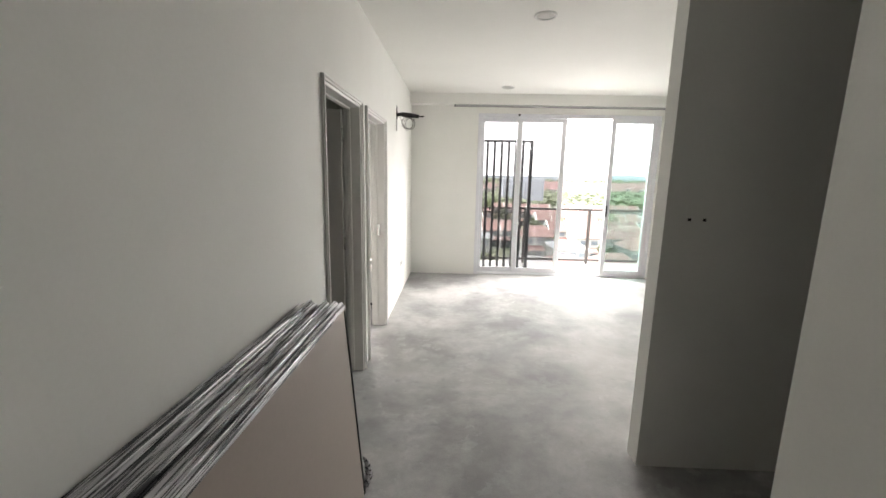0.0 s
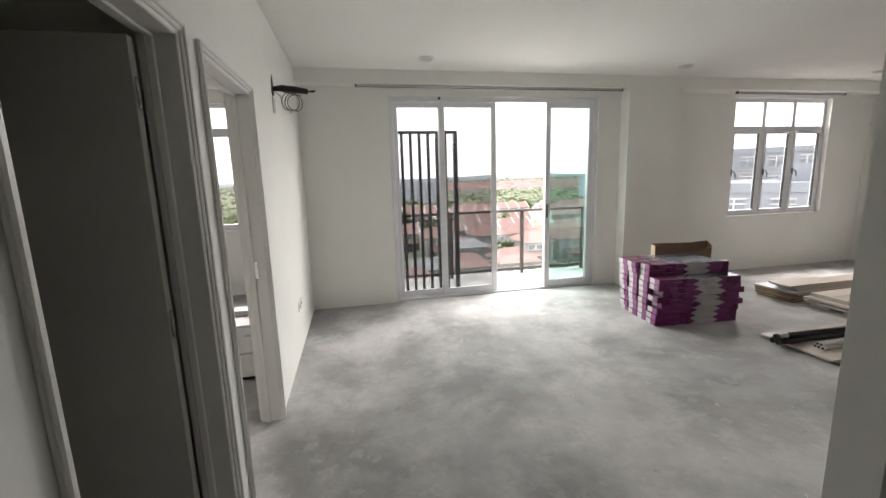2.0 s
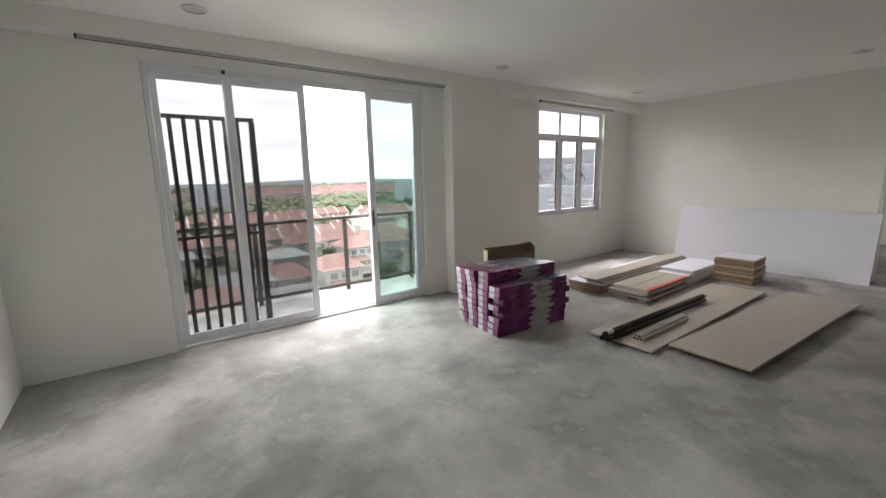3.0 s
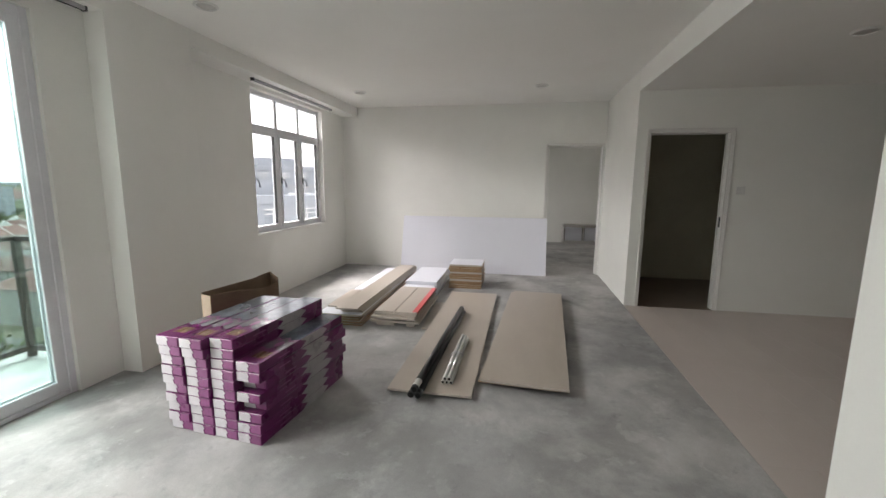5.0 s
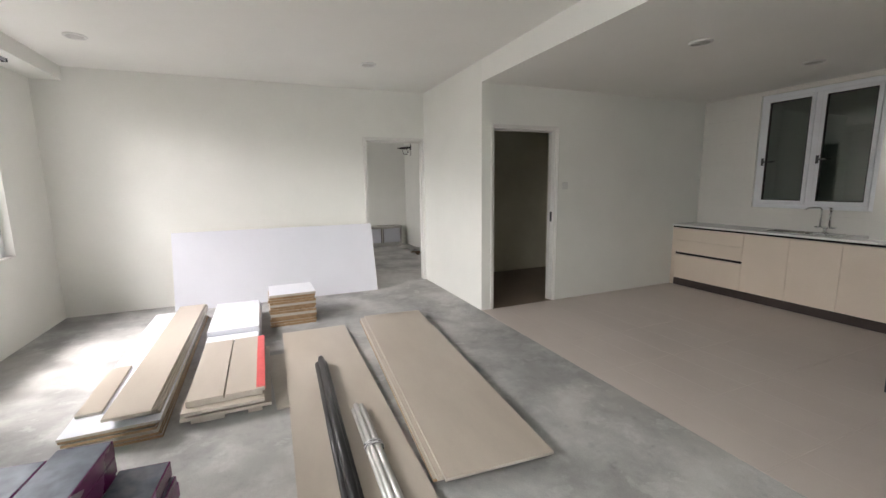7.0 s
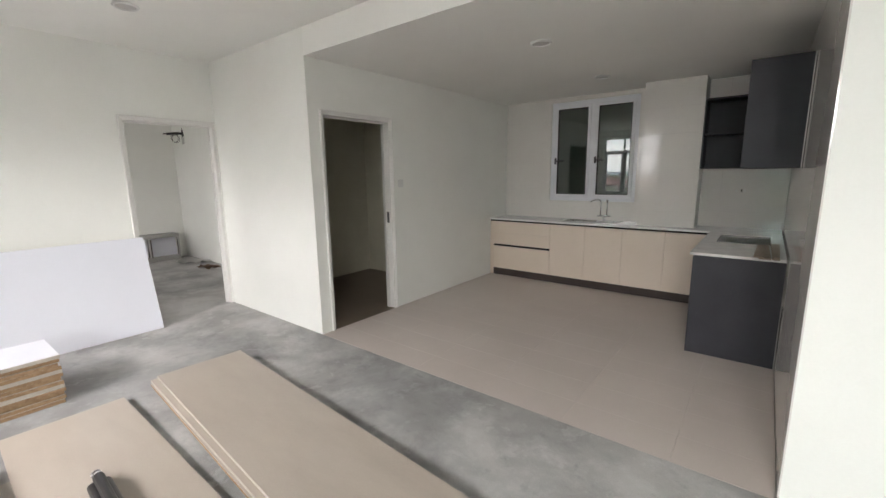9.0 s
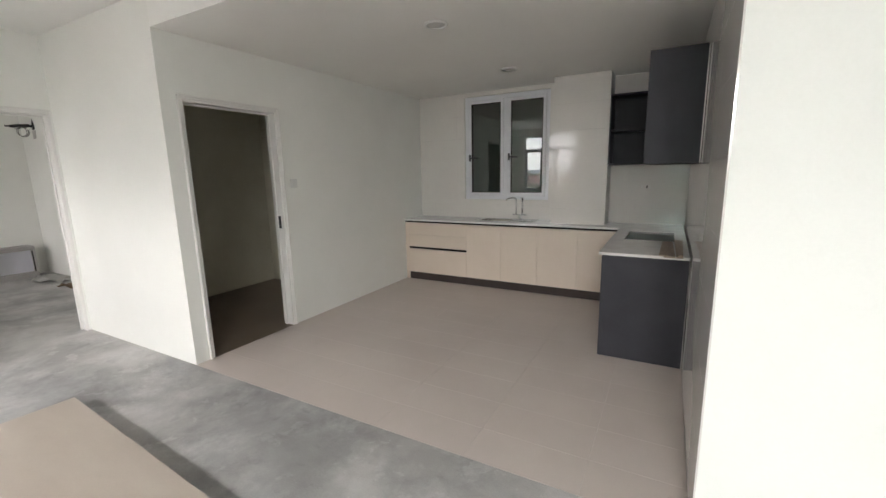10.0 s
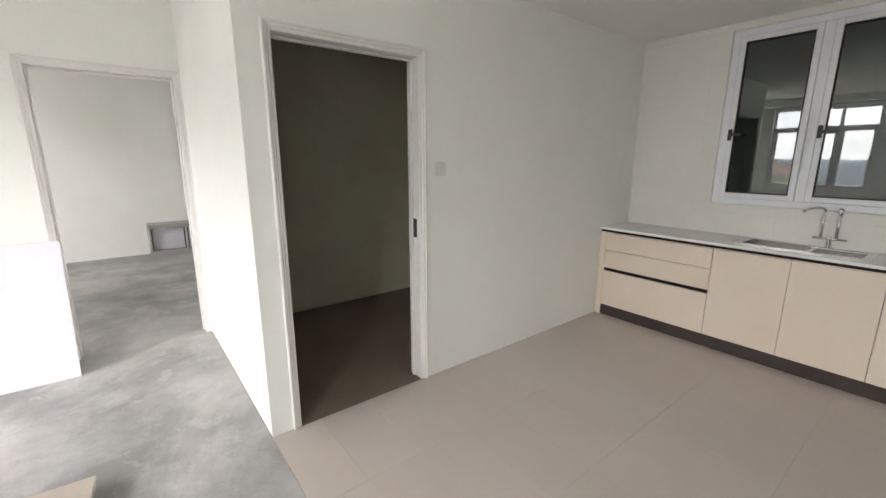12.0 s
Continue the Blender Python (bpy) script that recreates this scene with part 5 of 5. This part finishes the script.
def tree_proto(seed, high, spread):
    """A tapered trunk with limbs, and a ragged crown of leaf clumps."""
    r = random.Random(seed)
    t = thing("tree", pose(0, 0, -500), "broad green tree among the houses", "tree", "trees of the town")
    trunk = tube([(0, 0, 0), (0.1, 0, high * 0.25), (0.0, 0.15, high * 0.55), (0.15, 0.1, high * 0.85)], [0.32, 0.24, 0.16, 0.05], 7)
    part("trunk", trunk, BARK, t)
    tips = []
    for k in range(7):
        a = k * 0.9 + r.uniform(-0.3, 0.3)
        z0 = high * r.uniform(0.35, 0.65)
        tip = Vector((math.cos(a) * spread * r.uniform(0.5, 0.9), math.sin(a) * spread * r.uniform(0.5, 0.9), z0 + high * r.uniform(0.12, 0.35)))
        tips.append(tip)
        part("limb", tube([(0.05, 0.05, z0), tuple(Vector((0, 0, z0)).lerp(tip, 0.6) + Vector((0, 0, 0.2))), tuple(tip)], [0.12, 0.08, 0.03], 5), BARK, t)
    tips += [Vector((0, 0, high * 0.9)), Vector((spread * 0.3, 0, high * 0.8))]
    bm = bmesh.new()
    for tip in tips:
        for _ in range(70):
            c = tip + Vector((r.gauss(0, 1), r.gauss(0, 1), r.gauss(0, 0.7))) * spread * 0.24
            u = Vector((r.uniform(-1, 1), r.uniform(-1, 1), r.uniform(-0.6, 0.6))).normalized()
            v = u.orthogonal().normalized()
            s = r.uniform(0.22, 0.50)
            q = [bm.verts.new(c + s * (i * u + j * v * 0.7)) for i, j in ((-1, 0), (0, -1), (1, 0), (0, 1))]
            bm.faces.new(q)
    me = bpy.data.meshes.new("crown")
    bm.to_mesh(me)
    bm.free()
    me.materials.append(LEAVES)
    ob = new("crown", me)
    ob.parent = t
    return t


trees = [tree_proto(1, 7.5, 3.2), tree_proto(2, 9.5, 4.0), tree_proto(3, 6.0, 2.6)]
rng = random.Random(77)
count = 0
for n in range(420):
    y = rng.choice((36, 56, 59, 84, 97, 118, 143, 160, 178, 196, 214, 232, 256, 266, 276, 288, 300)) + rng.uniform(-4, 4)
    x = rng.uniform(-90 - 0.4 * y, 110 + 0.4 * y)
    if any(abs(x - hx - 4.5) < 7.5 and -5 < y - hy < 14 for _, hx, hy in spots):
        continue
    k = rng.randrange(3)
    m = pose(x, y, G, 0, 0, rng.uniform(0, 360)) @ Matrix.Scale(1, 4)
    if count < 3:
        trees[count].matrix_world = m
    else:
        copy_thing(trees[k], m)
    count += 1

# the far town and woods: ragged clumps out to the hills
bm_verts, bm_faces = [], []
rng = random.Random(13)
for n in range(9000):
    y = 285 + (rng.random() ** 1.8) * 1650
    x = rng.uniform(-0.95, 1.15) * y
    s = rng.uniform(2.0, 5.0) * (1 + y / 900)
    hgt = rng.uniform(2.5, 7.5) * (1 + y / 1500)
    b = len(bm_verts)
    a = rng.uniform(0, 3.14)
    for q in range(5):
        aa = a + q * 1.2566
        bm_verts.append((x + s * rng.uniform(0.7, 1.2) * math.cos(aa), y + s * rng.uniform(0.7, 1.2) * math.sin(aa), G - 0.5))
    for q in range(5):
        aa = a + q * 1.2566 + 0.4
        bm_verts.append((x + s * rng.uniform(0.6, 0.9) * math.cos(aa), y + s * rng.uniform(0.6, 0.9) * math.sin(aa), G + hgt * rng.uniform(0.55, 0.9)))
    bm_verts.append((x, y, G + hgt))
    for q in range(5):
        w2 = (q + 1) % 5
        bm_faces.append((b + q, b + w2, b + 5 + w2, b + 5 + q))
        bm_faces.append((b + 5 + q, b + 5 + w2, b + 10))
me = bpy.data.meshes.new("far_woods")
me.from_pydata(bm_verts, [], bm_faces)
me.materials.append(HAZED_WOODS)
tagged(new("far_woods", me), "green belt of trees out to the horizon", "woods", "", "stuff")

bm_verts, bm_faces = [], []
for n in range(210):
    y = 520 + (rng.random() ** 1.1) * 480
    x = rng.gauss(0.42, 0.16) * y
    w2, d2, h2, r2 = rng.uniform(14, 34), rng.uniform(9, 14), rng.uniform(6, 10), rng.uniform(3, 6)
    b = len(bm_verts)
    bm_verts += [(x, y, G), (x + w2, y, G), (x + w2, y + d2, G), (x, y + d2, G), (x, y, G + h2), (x + w2, y, G + h2), (x + w2, y + d2, G + h2), (x, y + d2, G + h2), (x + w2 * 0.25, y + d2 / 2, G + h2 + r2), (x + w2 * 0.75, y + d2 / 2, G + h2 + r2)]
    bm_faces += [(b, b + 1, b + 5, b + 4), (b + 1, b + 2, b + 6, b + 5), (b + 3, b, b + 4, b + 7), (b + 4, b + 5, b + 9, b + 8), (b + 5, b + 6, b + 9), (b + 6, b + 7, b + 8, b + 9), (b + 7, b + 4, b + 8)]
me = bpy.data.meshes.new("far_town")
me.from_pydata(bm_verts, [], bm_faces)
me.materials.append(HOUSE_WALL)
me.materials.append(HAZED_ROOF)
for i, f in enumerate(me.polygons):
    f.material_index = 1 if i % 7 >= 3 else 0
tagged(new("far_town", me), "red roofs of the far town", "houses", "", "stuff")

bm_verts, bm_faces = [], []
for layer, (dist, base_h) in enumerate(((1900, 10), (2300, 18), (2700, 26))):
    b = len(bm_verts)
    for i in range(121):
        x = -3200 + 6400 * i / 120
        hgt = base_h * (0.75 + 0.7 * noise.noise(Vector((x * 0.0016 + 7 * layer, layer * 3.1, 0))) + 0.25 * noise.noise(Vector((x * 0.006, layer, 4))))
        if layer == 2:
            hgt += 22 * math.exp(-((x - 1150) / 330) ** 2)
        bm_verts += [(x, dist, G - 5), (x, dist + 0.3 * hgt, G + 12 + hgt * 0.55), (x, dist + 300, G - 5)]
    for i in range(120):
        p, q = b + 3 * i, b + 3 * i + 3
        bm_faces += [(p, q, q + 1, p + 1), (p + 1, q + 1, q + 2, p + 2)]
me = bpy.data.meshes.new("backdrop_hills")
me.from_pydata(bm_verts, [], bm_faces)
me.materials.append(HAZED_HILLS)
tagged(new("backdrop_hills", me), "low hills along the horizon, haze painted into their colour", "hills", "", "structure")


def block(m, w, d, floors, label, bays, mat=FLAT_WALL):
    """An apartment block with storeys of windows, a parapet and a roof tank."""
    h = floors * 3.1
    t = thing("apartment_building", m, label, "building")
    part("wall", box(0, w, 0, d, 0, h), mat, t)
    part("parapet", box(-0.15, w + 0.15, -0.15, d + 0.15, h, h + 0.9, 0.02), mat, t)
    for f in range(floors):
        part("floor_band", box(-0.05, w + 0.05, -0.08, -0.001, f * 3.1 - 0.1, f * 3.1 + 0.12), HOUSE_WALL, t)
    win = box(0, 1.7, -0.06, 0.02, 0, 1.5)
    me = mesh_of("window", win, FAR_WINDOW)
    mul = mesh_of("mullion", box(0.80, 0.90, -0.10, -0.061, 0, 1.5), PLASTIC_WHITE)
    bar = mesh_of("window_bar", box(-0.08, 1.78, -0.10, -0.061, 1.02, 1.10), PLASTIC_WHITE)
    frm = mesh_of("window_frame", box(-0.1, 1.8, -0.09, -0.062, 1.5, 1.6), PLASTIC_WHITE)
    step = w / bays
    for f in range(max(0, floors - 7), floors):
        for k in range(bays):
            o = new("window", me)
            o.parent, o.location = t, (k * step + step / 2 - 0.85, 0, f * 3.1 + 1.0)
            for sub in (mul, bar, frm):
                s = new(sub.name, sub)
                s.parent = o
    part("roof_house", box(w * 0.4, w * 0.62, d * 0.3, d * 0.6, h, h + 2.6), mat, t)
    return t, h


b1, h1 = block(pose(31, 38, G - 1.5, 0, 0, -38), 26, 12, 8, "pale grey apartment building with rows of windows", 7)
b2, h2 = block(pose(62, 60, G, 0, 0, -40), 34, 14, 9, "pale apartment building further off", 9)
b3, h3 = block(pose(37, 340, G), 33, 16, 7, "long apartment slab on the skyline, blue-grey with painted haze", 10, HAZY_WALL)
b4, h4 = block(pose(182, 300, G), 15, 14, 7, "apartment tower beyond the houses, paled with painted haze", 4, HAZY_WALL)
part("water_tank", lathe([(0.9, 0), (1.0, 0.1), (1.0, 1.4), (0.7, 1.75)], 16), BLUE_TANK, b1, "blue plastic water tank").location = (2.6, 2.2, h1 + 0.0)


# ---- tiles of floors and walls ----
def tile_field(parent, cells, material, thick, place):
    """Single tiles in place: cells of (a, b, wide, high); equal sizes share a mesh."""
    made = {}
    for a, b, w, h in cells:
        key = (round(w, 3), round(h, 3))
        if key not in made:
            made[key] = mesh_of("tile", box(0, w, 0, h, 0, thick, 0.0005), material)
        o = new("tile", made[key])
        o.parent = parent
        o.matrix_local = place(a, b)


def grid_cells(cuts_a, cuts_b, gap, holes=()):
    out = []
    for p, q in zip(cuts_a, cuts_a[1:]):
        for r, s in zip(cuts_b, cuts_b[1:]):
            if q - p < 0.02 or s - r < 0.02 or any(h[0] - 1e-4 <= p and q <= h[1] + 1e-4 and h[2] - 1e-4 <= r and s <= h[3] + 1e-4 for h in holes):
                continue
            out.append((p + gap / 2, r + gap / 2, q - p - gap, s - r - gap))
    return out


def cuts(lo, hi, step, start=None, extra=()):
    vals = [lo, hi, *extra]
    v = lo if start is None else start
    while v < hi - 0.02:
        if v > lo + 0.02:
            vals.append(v)
        v += step
    return sorted(set(vals))


tile_field(kitchen_floor, grid_cells(cuts(KIT_X + 0.002, COL_X - 0.002, 0.6, 2.86), cuts(KIT_BACK + 0.002, 2.742, 0.3, -1.13), 0.0009), FLOOR_TILE, 0.006, lambda a, b: pose(a, b, -0.0058))
tile_field(balcony, grid_cells(cuts(LEFT + 0.01, 3.93, 0.6), cuts(7.21, 8.19, 0.3), 0.003), BALCONY_TILE, 0.006, lambda a, b: pose(a, b, -0.0315))
east_wall = bpy.data.objects["wall_kitchen_east"]
tile_field(east_wall, grid_cells(cuts(KIT_BACK + 0.01, COL_Y - 0.003, 0.6, -0.26), cuts(0.0, KCEIL - 0.002, 0.3, 0.03), 0.0004), WALL_TILE, 0.007, lambda a, b: pose(KIT_X - 0.0078, a, b, 90, 0, 90))
south_wall = bpy.data.objects["wall_kitchen_south"]
tile_field(south_wall, grid_cells(cuts(4.442, COL_X - 0.004, 0.6, 4.66, (4.555, 5.735)), cuts(0.86, KCEIL - 0.002, 0.3, 0.74, (1.115, 2.485)), 0.0004, [(4.555, 5.735, 1.115, 2.485)]), WALL_TILE, 0.007, lambda a, b: pose(a + 0, KIT_BACK + 0.0002, b, 90, 0, 0) @ pose(0, 0, -0.007))
tile_field(south_wall, grid_cells(cuts(KIT_X + 0.002, 3.818, 0.6), cuts(0.86, 2.53, 0.3, 0.74), 0.0004), WALL_TILE, 0.007, lambda a, b: pose(a, KIT_BACK + 0.0002, b, 90, 0, 0) @ pose(0, 0, -0.007))
pier = bpy.data.objects["wall_kitchen_pier"]
tile_field(pier, grid_cells(cuts(3.822, 4.438, 0.6), cuts(0.86, KCEIL - 0.002, 0.3, 0.74), 0.0004), WALL_TILE, 0.007, lambda a, b: pose(a, -0.5178, b, 90, 0, 0) @ pose(0, 0, -0.007))
